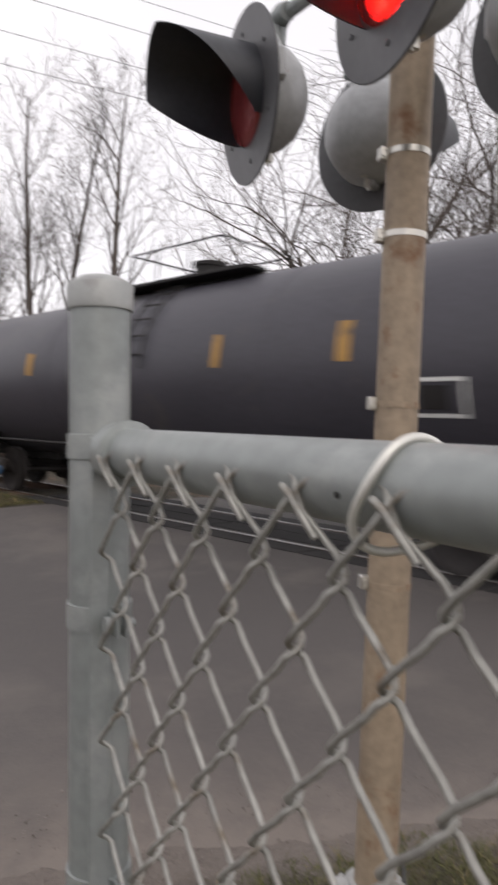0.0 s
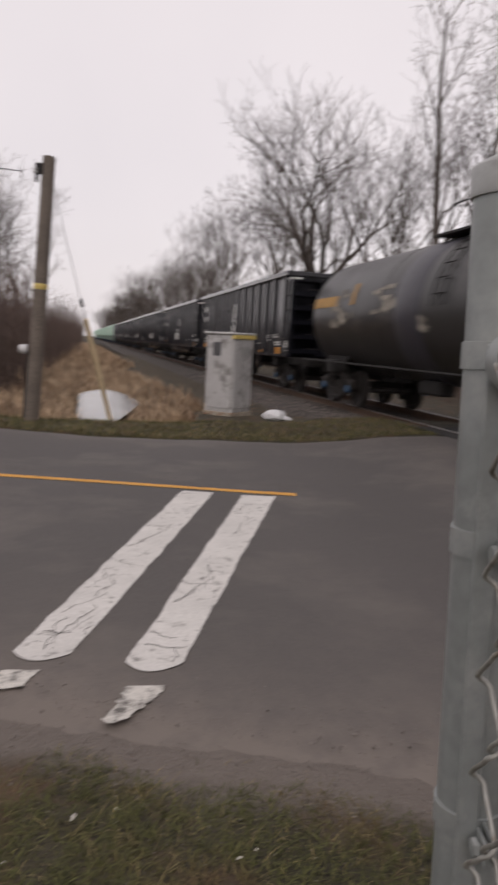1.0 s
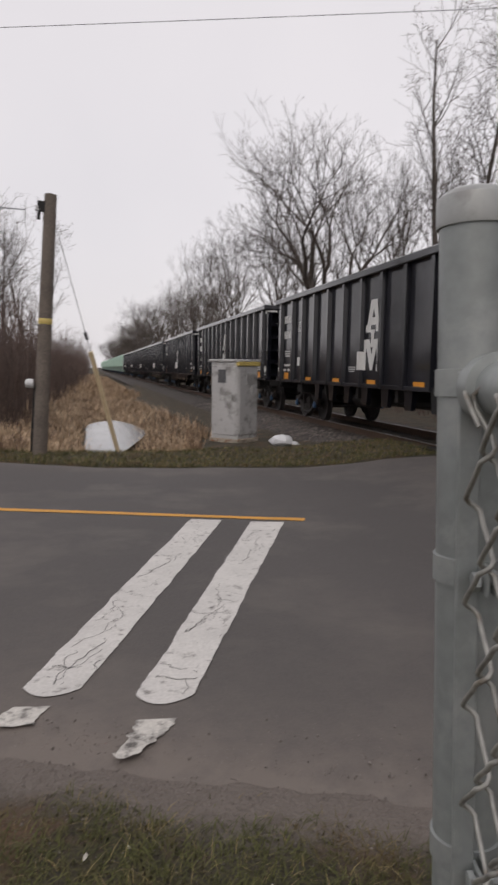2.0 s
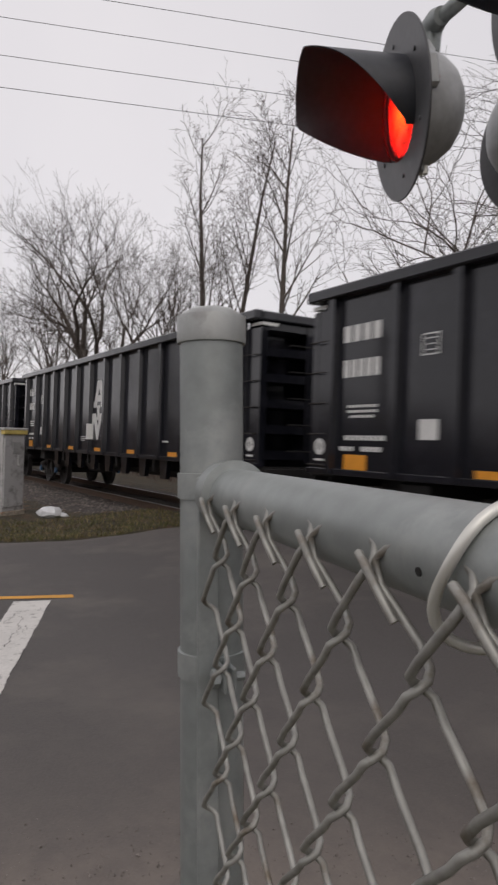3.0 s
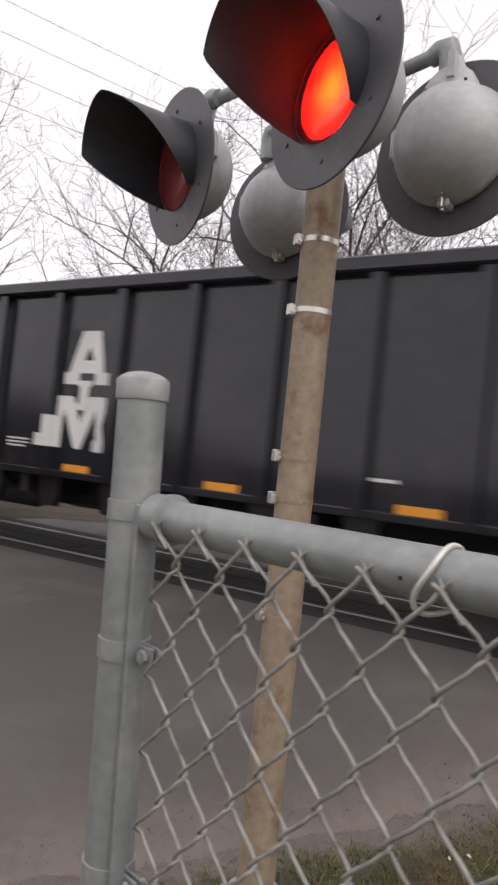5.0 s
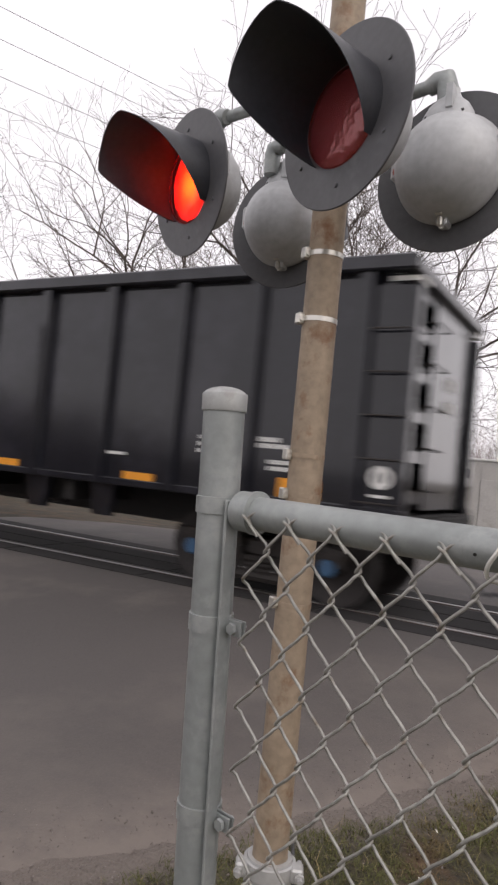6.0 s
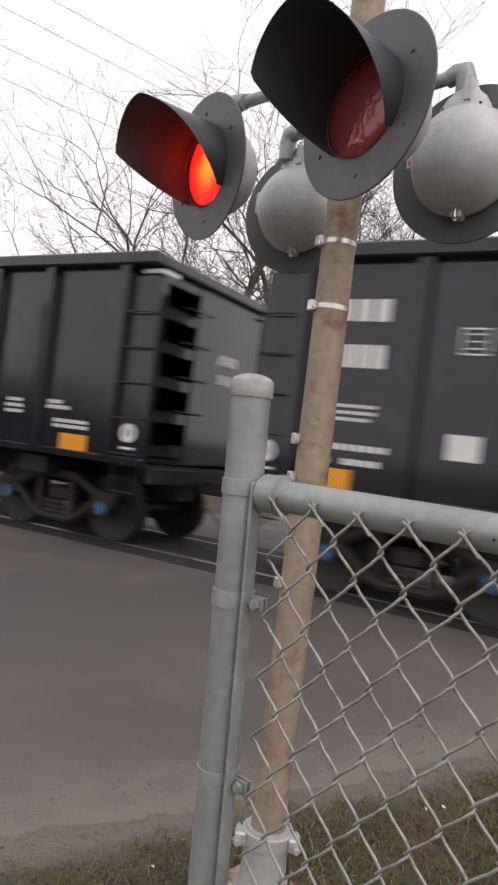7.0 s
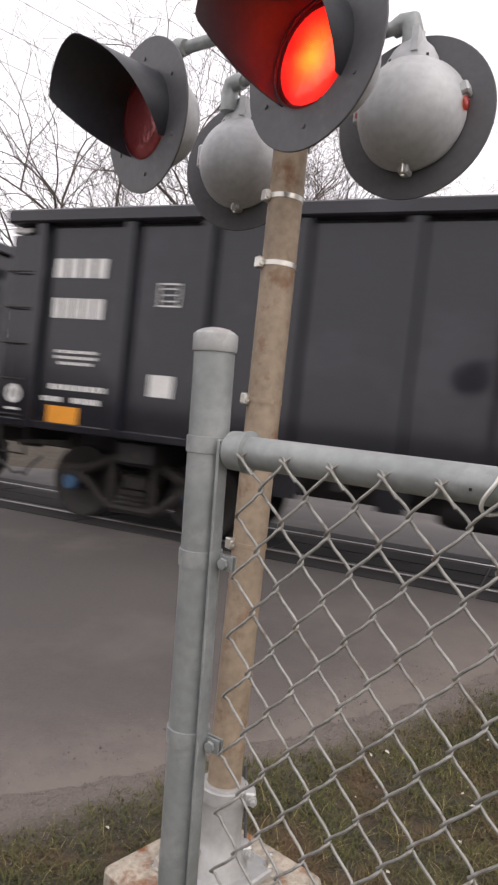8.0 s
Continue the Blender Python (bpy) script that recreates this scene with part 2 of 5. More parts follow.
dusty(ASPHALT, (0.172, 0.146, 0.127))
dusty(SOIL, (0.172, 0.146, 0.127))


def puddle():
    m = material("flooded_ditch_water", (0.10, 0.095, 0.09), 0.06, 0, 0.1, 6, 1, 0.08, bump_size=0.01)
    m.node_tree.nodes["Principled BSDF"].inputs["Specular IOR Level"].default_value = 1.0
    return m


def glossed(m):
    """Thin clear gloss over a dull ground coat."""
    p = m.node_tree.nodes["Principled BSDF"]
    p.inputs["Specular IOR Level"].default_value, p.inputs["Coat Weight"].default_value, p.inputs["Coat Roughness"].default_value = 0.10, 0.9, 0.09


glossed(CARBLACK)
LENS, LED, WATER = red_lens(), led_glow(), puddle()
DULLRED = material("dull_red_lamp_inside", (0.10, 0.012, 0.014), 0.5, 0, 0.1, 40, 4, 0)


# ---- mesh builders ----
class Shape:
    """Gathers vertices and faces for one mesh."""

    def __init__(self):
        self.v, self.f = [], []

    def add(self, vs, fs):
        o = len(self.v)
        self.v.extend(tuple(p) for p in vs)
        self.f.extend(tuple(i + o for i in q) for q in fs)
        return self

    def box(self, c, s, m=None, bevel=0.0):
        x, y, z = s[0] / 2, s[1] / 2, s[2] / 2
        if bevel:
            bm = bmesh.new()
            bmesh.ops.create_cube(bm, size=1, matrix=Matrix.Diagonal((*s, 1)))
            bmesh.ops.bevel(bm, geom=bm.edges[:], offset=bevel, segments=1, affect="EDGES")
            vs, fs = [v.co.copy() for v in bm.verts], [[v.index for v in f.verts] for f in bm.faces]
            bm.free()
        else:
            vs = [Vector(p) for p in ((-x, -y, -z), (x, -y, -z), (x, y, -z), (-x, y, -z), (-x, -y, z), (x, -y, z), (x, y, z), (-x, y, z))]
            fs = [(0, 3, 2, 1), (4, 5, 6, 7), (0, 1, 5, 4), (1, 2, 6, 5), (2, 3, 7, 6), (3, 0, 4, 7)]
        t = Matrix.Translation(c) @ (m or Matrix())
        return self.add([t @ p for p in vs], fs)

    def tube(self, pts, radii, sides=8, cap=True, flat=1.0):
        pts = [Vector(p) for p in pts]
        if isinstance(radii, (int, float)):
            radii = [radii] * len(pts)
        vs, fs, n = [], [], len(pts)
        ref = None
        for i, p in enumerate(pts):
            d = (pts[min(i + 1, n - 1)] - pts[max(i - 1, 0)]).normalized()
            if ref is None:
                ref = d.orthogonal().normalized()
            ref = (ref - d * ref.dot(d))
            ref = ref.normalized() if ref.length > 1e-6 else d.orthogonal().normalized()
            s = d.cross(ref)
            for k in range(sides):
                a = 2 * math.pi * k / sides
                vs.append(p + (ref * math.cos(a) + s * math.sin(a) * flat) * radii[i])
        for i in range(n - 1):
            for k in range(sides):
                q = (k + 1) % sides
                fs.append((i * sides + k, i * sides + q, (i + 1) * sides + q, (i + 1) * sides + k))
        if cap:
            fs.append(tuple(range(sides))[::-1])
            fs.append(tuple(range((n - 1) * sides, n * sides)))
        return self.add(vs, fs)

    def lathe(self, prof, sides=32, m=None):
        """Turns (radius, height) pairs about z; radius 0 closes an end."""
        m = m or Matrix()
        vs, fs, rings = [], [], []
        for r, h in prof:
            if r < 1e-6:
                rings.append([len(vs)])
                vs.append(m @ Vector((0, 0, h)))
            else:
                rings.append(list(range(len(vs), len(vs) + sides)))
                vs += [m @ Vector((r * math.cos(2 * math.pi * k / sides), r * math.sin(2 * math.pi * k / sides), h)) for k in range(sides)]
        for a, b in zip(rings, rings[1:]):
            for k in range(sides):
                q = (k + 1) % sides
                if len(a) == 1 and len(b) > 1:
                    fs.append((a[0], b[q], b[k]))
                elif len(b) == 1 and len(a) > 1:
                    fs.append((a[k], a[q], b[0]))
                elif len(a) > 1:
                    fs.append((a[k], a[q], b[q], b[k]))
        return self.add(vs, fs)

    def prism(self, outline, depth, m=None):
        """A flat outline in x, y drawn out along z from 0 to depth."""
        m = m or Matrix()
        n = len(outline)
        vs = [m @ Vector((x, y, 0)) for x, y in outline] + [m @ Vector((x, y, depth)) for x, y in outline]
        fs = [tuple(range(n))[::-1], tuple(range(n, 2 * n))] + [(i, (i + 1) % n, n + (i + 1) % n, n + i) for i in range(n)]
        return self.add(vs, fs)

    def mesh(self, name, mat, smooth=None):
        me = bpy.data.meshes.new(name)
        me.from_pydata(self.v, [], self.f)
        me.materials.append(mat)
        if smooth is not None:
            me.polygons.foreach_set("use_smooth", [True] * len(me.polygons))
            me.set_sharp_from_angle(angle=radians(smooth))
        me.update()
        return me


def part(name, shape, mat, parent=None, label="", smooth=None, m=None):
    """One mesh object under a thing or part; shape may be a Shape or a ready mesh."""
    me = shape.mesh(name, mat, smooth) if isinstance(shape, Shape) else shape
    ob = new(name, me)
    if parent is not None:
        ob.parent = parent
    if m is not None:
        ob.matrix_basis = m
    if label:
        ob["label"] = label
    return ob


def thing(name, label, category, group="", m=None, kind=""):
    ob = new(name)
    ob.empty_display_size = 0.1
    if m is not None:
        ob.matrix_basis = m
    return tagged(ob, label, category, group, kind)


ALONG_X = pose(0, 0, 0, 0, 90, 0)
ALONG_Y = pose(0, 0, 0, -90, 0, 0)


# ---- ground, road, track ----
AXIS_X, RAIL_Z = 6.0, 0.30
TRACK_M = Matrix.Translation((6, 5, 0)) @ Matrix.Rotation(radians(1.9), 4, "Z") @ Matrix.Translation((-6, -5, 0))  # the line runs a little askew


def step(a, b, x):
    t = min(1.0, max(0.0, (x - a) / (b - a)))
    return t * t * (3 - 2 * t)


def along(knots, x):
    for (x0, y0), (x1, y1) in zip(knots, knots[1:]):
        if x <= x1:
            return y0 + (y1 - y0) * (x - x0) / (x1 - x0)
    return knots[-1][1]


NEAR = ((-90, 26), (-2.3, 2.0), (-0.2, 1.25), (1.3, 0.42), (3.0, -0.62), (8, -2.9), (90, -26))
FAR = ((-90, 36), (-4.75, 12.6), (-1.5, 11.2), (1.5, 11.1), (3.0, 10.75), (4.2, 10.6), (8, 10.6), (11, 8.5), (90, -14))


def rise(x):
    return 0.27 * step(1.4, 4.5, x) * (1 - step(8.5, 14, x))


def ground_z(x, y):
    w = step(-9, -5, y) * (1 - step(12.6, 15.5, y))
    z = rise(x) * w
    z += 0.10 * step(2.4, 4.0, x) * (1 - step(8.2, 10, x)) * (1 - w)
    z -= 0.40 * step(13.4, 15.5, y) * step(-4.6, -2.6, x) * (1 - step(-0.3, 1.0, x))
    if -6 < x < 4 and -6 < y < 16:
        z += 0.018 * noise.noise((x * 1.7, y * 1.7, 3)) + 0.01 * noise.noise((x * 5, y * 5, 7))
        a = along(NEAR, x)
        if y < along(FAR, x) + 0.1:
            z += 0.012 * noise.noise((x * 13, y * 13, 5)) * (abs(y - a) < 0.5) - 0.045 * step(a + 0.02, a + 0.34, y)
    return z


def sheet(xs, ys, height):
    s = Shape()
    for y in ys:
        for x in xs:
            s.v.append((x, y, height(x, y)))
    n = len(xs)
    for j in range(len(ys) - 1):
        for i in range(n - 1):
            s.f.append((j * n + i, j * n + i + 1, (j + 1) * n + i + 1, (j + 1) * n + i))
    return s


def spread(lo, hi, near, dense, far):
    """Coordinates set close between near[0] and near[1], and wider outwards."""
    out = list(np.arange(near[0], near[1], dense))
    d, x = dense, near[1]
    while x < hi:
        out.append(x)
        d = min(d * 1.35, far)
        x += d
    out.append(hi)
    d, x = dense, near[0]
    while x > lo:
        d = min(d * 1.35, far)
        x -= d
        out.insert(0, max(x, lo))
    return out


def ground_mesh():
    s = sheet(spread(-2500, 2500, (-6, 10), 0.11, 400), spread(-2500, 2500, (-5, 20), 0.13, 400), ground_z)
    dust = []
    for x, y, z in s.v:
        d = max(0.0, along(NEAR, x) - y) if -20 < x < 20 and y < 8 else 9
        dust.append(2.4 * math.exp(-((d / (0.20 + 0.12 * noise.noise((x * 1.4, 6, 0)))) ** 2)))
    me = s.mesh("ground", SOIL, 60)
    me.attributes.new("dust", "FLOAT", "POINT").data.foreach_set("value", dust)
    return me


tagged(part("ground", ground_mesh(), SOIL), "worn brown-green winter turf with bare soil", "ground", kind="structure")


def road_sheet():
    s, dust = Shape(), []
    xs = spread(-90, 90, (-4, 4), 0.055, 6)
    rows = 64
    for x in xs:
        a, b = along(NEAR, x), along(FAR, x)
        a += 0.07 * noise.noise((x * 1.9, 0, 0)) + 0.03 * noise.noise((x * 7, 1, 0)) + 0.035 * noise.noise((x * 15, 2, 0))
        b += 0.10 * noise.noise((x * 1.3, 5, 0))
        for j in range(rows + 1):
            y = a + (b - a) * (j / rows) ** 1.25
            near, far = y - a, b - y
            dust.append(2.2 * math.exp(-near / (0.45 + 0.35 * noise.noise((x * 0.9, 3, 0)))) + 0.55 * math.exp(-near / 1.6) + 0.8 * math.exp(-far / 0.5))
            s.v.append((x, y, rise(x) + 0.02 - 0.045 * (1 - step(0, 0.5, near)) - (0.03 if j == rows else 0)))
    n = rows + 1
    for i in range(len(xs) - 1):
        for j in range(rows):
            s.f.append((i * n + j, (i + 1) * n + j, (i + 1) * n + j + 1, i * n + j + 1))
    me = s.mesh("road", ASPHALT, 60)
    me.attributes.new("dust", "FLOAT", "POINT").data.foreach_set("value", dust)
    return me


tagged(part("road", road_sheet(), ASPHALT), "worn grey asphalt road rising to the level crossing", "road", kind="structure")


def paint(corners, name, mat, label, rough=0.02, round_end=0.0):
    """A painted band between two long edges, with worn, uneven borders."""
    (ax, ay), (bx, by), (cx, cy), (dx, dy) = corners
    s, n, w = Shape(), 110, 8
    for i in range(n + 1):
        t = i / n
        p, q = Vector((ax + (dx - ax) * t, ay + (dy - ay) * t)), Vector((bx + (cx - bx) * t, by + (cy - by) * t))
        side = (q - p).normalized()
        p = p + side * rough * (noise.noise((p.x * 4, p.y * 4, 1)) + 0.6 * noise.noise((p.x * 23, p.y * 23, 1)))
        q = q + side * rough * (noise.noise((q.x * 4, q.y * 4, 2)) + 0.6 * noise.noise((q.x * 23, q.y * 23, 2)))
        way = (Vector((dx, dy)) - Vector((ax, ay))).normalized()
        for j in range(w + 1):
            r = p + (q - p) * j / w
            if round_end:
                r = r - way * round_end * max(0, (t - 0.9) / 0.1) * abs(j / w * 2 - 1) ** 2
            s.v.append((r.x, r.y, rise(r.x) + 0.026))
    for i in range(n):
        for j in range(w):
            s.f.append((i * (w + 1) + j, i * (w + 1) + j + 1, (i + 1) * (w + 1) + j + 1, (i + 1) * (w + 1) + j))
    return tagged(part(name, s, mat), label, "road marking", kind="structure")


paint(((-0.586, 6.774), (-0.232, 6.68), (-1.67, 2.50), (-1.98, 2.56)), "road_marking_1", WHITE, "cracked white painted stop band on asphalt", 0.014, 0.10)
paint(((0.081, 6.571), (0.456, 6.503), (-1.09, 2.33), (-1.385, 2.38)), "road_marking_2", WHITE, "cracked white painted stop band on asphalt", 0.014, 0.10)
paint(((-1.98, 2.44), (-1.78, 2.42), (-1.86, 2.22), (-2.08, 2.26)), "road_marking_3", OLDWHITE, "chipped remnant of white road paint", 0.035, 0.05)
paint(((-1.36, 2.21), (-1.17, 2.20), (-1.36, 1.86), (-1.47, 1.88)), "road_marking_4", OLDWHITE, "chipped remnant of white road paint", 0.045, 0.05)
paint(((0.75, 6.68), (0.72, 6.54), (-60, 22.88), (-60, 23.02)), "road_marking_5", YELLOW, "faded yellow centre line on asphalt", 0.015)


def cracks():
    """Open cracks that run across the painted bands."""
    rng, s = random.Random(21), Shape()
    for (ax, ay), (bx, by), wide in (((-0.41, 6.73), (-1.82, 2.53), 0.35), ((0.27, 6.54), (-1.24, 2.35), 0.33)):
        way = Vector((bx - ax, by - ay))
        side = Vector((-way.y, way.x)).normalized()
        for k in range(34):
            t = rng.random()
            p = Vector((ax, ay)) + way * t + side * rng.uniform(-0.5, 0.5) * wide
            d = (side * rng.choice((-1, 1)) + way.normalized() * rng.uniform(-0.5, 0.5)) if rng.random() < 0.55 else way.normalized() + side * rng.uniform(-0.5, 0.5)
            w = rng.uniform(0.0009, 0.0030)
            for _ in range(rng.randint(6, 22)):
                q = p + d.normalized() * rng.uniform(0.02, 0.05) + Vector((rng.gauss(0, 0.015), rng.gauss(0, 0.015)))
                off = q - Vector((ax, ay))
                if abs(off.dot(side)) > 0.44 * wide or not 0.02 < off.dot(way) / way.length_squared < 0.97:
                    break
                n = Vector((-(q - p).y, (q - p).x)).normalized() * w
                z = rise(p.x) + 0.0285
                s.add([(p.x - n.x, p.y - n.y, z), (p.x + n.x, p.y + n.y, z), (q.x + n.x * 0.8, q.y + n.y * 0.8, z), (q.x - n.x * 0.8, q.y - n.y * 0.8, z)], [(0, 3, 2, 1)])
                p = q
    return s


tagged(part("paint_cracks", cracks(), RUBBER), "dark open cracks through the painted bands", "cracks", kind="stuff")


def ballast():
    s = Shape()
    ys = spread(-90, 520, (12, 34), 0.22, 14)
    xs = [2.7 + 0.22 * i for i in range(31)]
    for y in ys:
        for x in xs:
            d = abs(x - AXIS_X)
            z = 0.13 - 0.22 * step(1.9, 3.4, d)
            if 0 < y < 60:
                z += 0.035 * noise.noise((x * 5, y * 5, 0)) + 0.02 * noise.noise((x * 12, y * 12, 0))
            s.v.append((x, y, z))
    n = len(xs)
    for j in range(len(ys) - 1):
        for i in range(n - 1):
            s.f.append((j * n + i, j * n + i + 1, (j + 1) * n + i + 1, (j + 1) * n + i))
    return s


tagged(part("ballast", ballast(), BALLAST, smooth=40, m=TRACK_M), "dark crushed stone ballast bed under the track", "ballast", kind="structure")


def stones():
    """Loose stones on the ballast shoulder and the road edge."""
    rng, s = random.Random(4), Shape()
    for i in range(8600):
        if i < 1900:
            x, y = rng.uniform(2.9, 5.1), 12.5 + 20 * rng.random() ** 1.5
            z, r = 0.13 - 0.22 * step(1.9, 3.4, abs(x - AXIS_X)), rng.uniform(0.02, 0.05)
        else:
            x = rng.uniform(-3.5, 3.0)
            y = along(NEAR, x) + rng.gauss(0.02, 0.30)
            z, r = max(ground_z(x, y), rise(x) + 0.02 if y > along(NEAR, x) + 0.2 else -1) + 0.002, rng.uniform(0.002, 0.006) if rng.random() < 0.93 else rng.uniform(0.006, 0.012)
        if i < 1900:
            x, y = (TRACK_M @ Vector((x, y, 0)))[:2]
        m = pose(x, y, z, rng.uniform(0, 90), rng.uniform(0, 90), rng.uniform(0, 180)) @ Matrix.Diagonal((r, r * 0.8, r * 0.6, 1))
        s.add([m @ Vector(p) for p in ((1, 0, 0), (-1, 0, 0), (0, 1, 0), (0, -1, 0), (0, 0, 1), (0, 0, -1))],
              [(0, 2, 4), (2, 1, 4), (1, 3, 4), (3, 0, 4), (2, 0, 5), (1, 2, 5), (3, 1, 5), (0, 3, 5)])
    return s


STONE = material("loose_stone", (0.19, 0.165, 0.15), 0.9, 0, 0.5, 20, 3, 0.3, per_island=0.8)
tagged(part("loose_stones", stones(), STONE), "loose grey crushed stones on the ground", "stones", kind="stuff")


def track():
    t = thing("railway_track", "rusty steel rails with polished heads on creosoted ties", "railway track", kind="structure", m=TRACK_M)
    for side in (-1, 1):
        x = AXIS_X + side * 0.717 + side * 0.035
        s = Shape()
        web = [(-0.07, 0), (0.07, 0), (0.07, 0.012), (0.012, 0.03), (0.012, 0.125), (0.035, 0.135), (0.035, 0.168), (-0.035, 0.168), (-0.035, 0.135), (-0.012, 0.125), (-0.012, 0.03), (-0.07, 0.012)]
        s.prism(web, 620, pose(x, 530, RAIL_Z - 0.17, 90, 0, 0))
        part("rail", s, RAILM, t)
        part("rail_head", Shape().box((x, 220, RAIL_Z), (0.055, 620, 0.006)), RAILTOP, t, "bright polished running surface")
    me = Shape().box((0, 0, 0), (2.6, 0.22, 0.16), bevel=0.01).mesh("tie", TIMBER)
    for i in range(110):
        part("tie", me, TIMBER, t, m=pose(AXIS_X, 12.9 + 0.53 * i, 0.06 + 0.008 * math.sin(i * 7.1), 0, 0, 0.6 * math.sin(i * 3.3)))
    return t


track()
crossing = thing("crossing_surface", "dark worn rubber crossing panels between the rails", "crossing panels", kind="structure", m=TRACK_M)
for row, (x, w) in enumerate(((4.98, 0.44), (5.72, 0.55), (6.32, 0.55), (7.02, 0.44))):
    me = Shape().box((0, 0, 0), (w, 2.38, 0.09), bevel=0.008).mesh("panel", RUBBER)
    for i in range(6):
        part("panel", me, RUBBER, crossing, m=pose(x, -1.4 + 2.4 * i, RAIL_Z - 0.046 + 0.002 * math.sin(i * 5 + row), 0, 0, 0))


# ---- fence ----
FENCE_DIR = Vector((-0.2, -0.98, 0)).normalized()
FENCE_N = Vector((-FENCE_DIR.y, FENCE_DIR.x, 0))  # towards the track side
POST = Vector((-1.152, -0.503, 0))
PITCH, DROP, RAIL_TOP = 0.0724, 0.0427, 1.738
FENCE_M = Matrix(((FENCE_DIR.x, FENCE_N.x, 0, POST.x), (FENCE_DIR.y, FENCE_N.y, 0, POST.y), (0, 0, 1, 0), (0, 0, 0, 1)))
FENCE_M = FENCE_M @ Matrix.Translation((0, 0, 1.78)) @ Matrix.Rotation(radians(1.8), 4, "X") @ Matrix.Translation((0, 0, -1.78))  # the fence leans towards the turf
LEAN = Matrix.Translation((0, 0, 1.78)) @ Matrix.Rotation(radians(-0.9), 4, "Y") @ Matrix.Translation((0, 0, -1.78))  # and the post along it


def fence():
    """Local x runs along the fence from the end post, y towards the track."""
    f = thing("chain_link_fence", "weathered galvanised chain-link fence with steel end post", "fence", m=FENCE_M)
    s = Shape().lathe([(0.0305, -0.1), (0.0307, 0.6), (0.0305, 1.2), (0.0306, 1.90)], 40)
    post = part("end_post", s, GALV, f, "thick dull galvanised pipe post", smooth=40, m=LEAN)
    cap = [(0.0306, 1.879), (0.0330, 1.879), (0.0335, 1.881), (0.0335, 1.9035), (0.0331, 1.905), (0.0312, 1.9052), (0.0285, 1.9085), (0.021, 1.9125), (0.011, 1.9148), (0, 1.9153)]
    part("post_cap", Shape().lathe(cap, 40), CAPSKYLIT, post, "domed pressed-steel cap", smooth=30)
    for z in (1.742, 1.572, 1.30, 1.02, 0.74, 0.46, 0.2):
        b = Shape().lathe([(0.0306, -0.0125), (0.0330, -0.012), (0.0330, 0.012), (0.0306, 0.0125)], 32)
        b.box((0.047, 0.004, 0), (0.036, 0.0035, 0.022), bevel=0.001)
        b.box((0.047, -0.004, 0), (0.036, 0.0035, 0.022), bevel=0.001)
        b.tube([(0.052, -0.014, 0), (0.052, 0.016, 0)], 0.0045, 8)
        b.tube([(0.052, -0.0135, 0), (0.052, -0.008, 0)], 0.0085, 6)
        part("tension_band", b, GALV, post, "pressed band with carriage bolt", smooth=35, m=pose(0, 0, z))
    part("tension_bar", Shape().box((0.0385, -0.014, 0.866), (0.0055, 0.020, 1.772), bevel=0.0015), GALV, f, "flat vertical steel bar", m=LEAN)
    rail = part("top_rail", Shape().tube([(0.075, 0, RAIL_TOP), (2.9, 0, RAIL_TOP + 0.006)], 0.0232, 32), GALV, f, "galvanised top pipe with a streaky surface", smooth=40)
    cup = Shape().lathe([(0, -0.005), (0.012, -0.005), (0.0225, -0.001), (0.0285, 0.006), (0.0285, 0.030), (0.0305, 0.031), (0.0308, 0.038), (0.0232, 0.0392)], 32, pose(0.043, 0, RAIL_TOP) @ ALONG_X)
    cup.box((0.040, 0, RAIL_TOP), (0.03, 0.008, 0.024), bevel=0.001)
    part("rail_end_cup", cup, GALV, rail, "cast rail-end cup", smooth=35)
    part("rail_hole", Shape().lathe([(0.002, 0), (0.002, 0.0006), (0, 0.0006)], 12, pose(0.408, -0.0228, RAIL_TOP - 0.004, 100, 0, 0)), UNDER, rail)
    loop = []
    for k in range(34):  # over the rail, down in front to hook the mesh, and back beneath
        q = 40 + 9.0 * k
        wide = 0.0262 + 0.007 * math.exp(-((q - 238) / 38) ** 2)
        loop.append((0.440 - 0.018 * math.exp(-((q - 225) / 50) ** 2) + 0.010 * max(0, (q - 270) / 60), wide * math.cos(radians(q)), RAIL_TOP + wide * math.sin(radians(q))))
    part("wire_tie", Shape().tube(loop, 0.0025, 8), TIE, f, "pale aluminium tie looped over the rail", smooth=60)
    # mesh wires: each one a flattened spiral hooked into the next
    steps = int((RAIL_TOP - 0.06) / DROP)
    meshes = []
    for phase in (0, 1):
        pts = []
        for k in range(steps + 1):
            right = (k + phase) % 2
            x, z = (PITCH / 2 if right else 0), RAIL_TOP - 0.006 - k * DROP
            o = 0.0045 if right else -0.0045
            d = 0.0042
            if k == 0:
                pts += [(x - o * 3.2, 0.006, z + 0.011), (x - o * 1.2, 0.0045, z + 0.007), (x, 0.001, z + 0.002)]
            else:
                g = 1 if right else -1
                a, b = (0.0072, -d) if right else (-d, 0.0072)  # strands falling to the far end lie behind, the others in front
                pts += [(x - g * 0.0085, a, z + 0.0130), (x - g * 0.0015, a, z + 0.0050), (x + g * 0.0018, a * 0.7 + b * 0.3, z + 0.0014), (x + g * 0.0018, a * 0.3 + b * 0.7, z - 0.0014), (x - g * 0.0015, b, z - 0.0050), (x - g * 0.0085, b, z - 0.0130)]
            if k == 0:
                pts += [(x - o * 1.2, -d if right else 0.001, z - 0.009)]
        wire = Shape().tube(pts, 0.00215, 7)
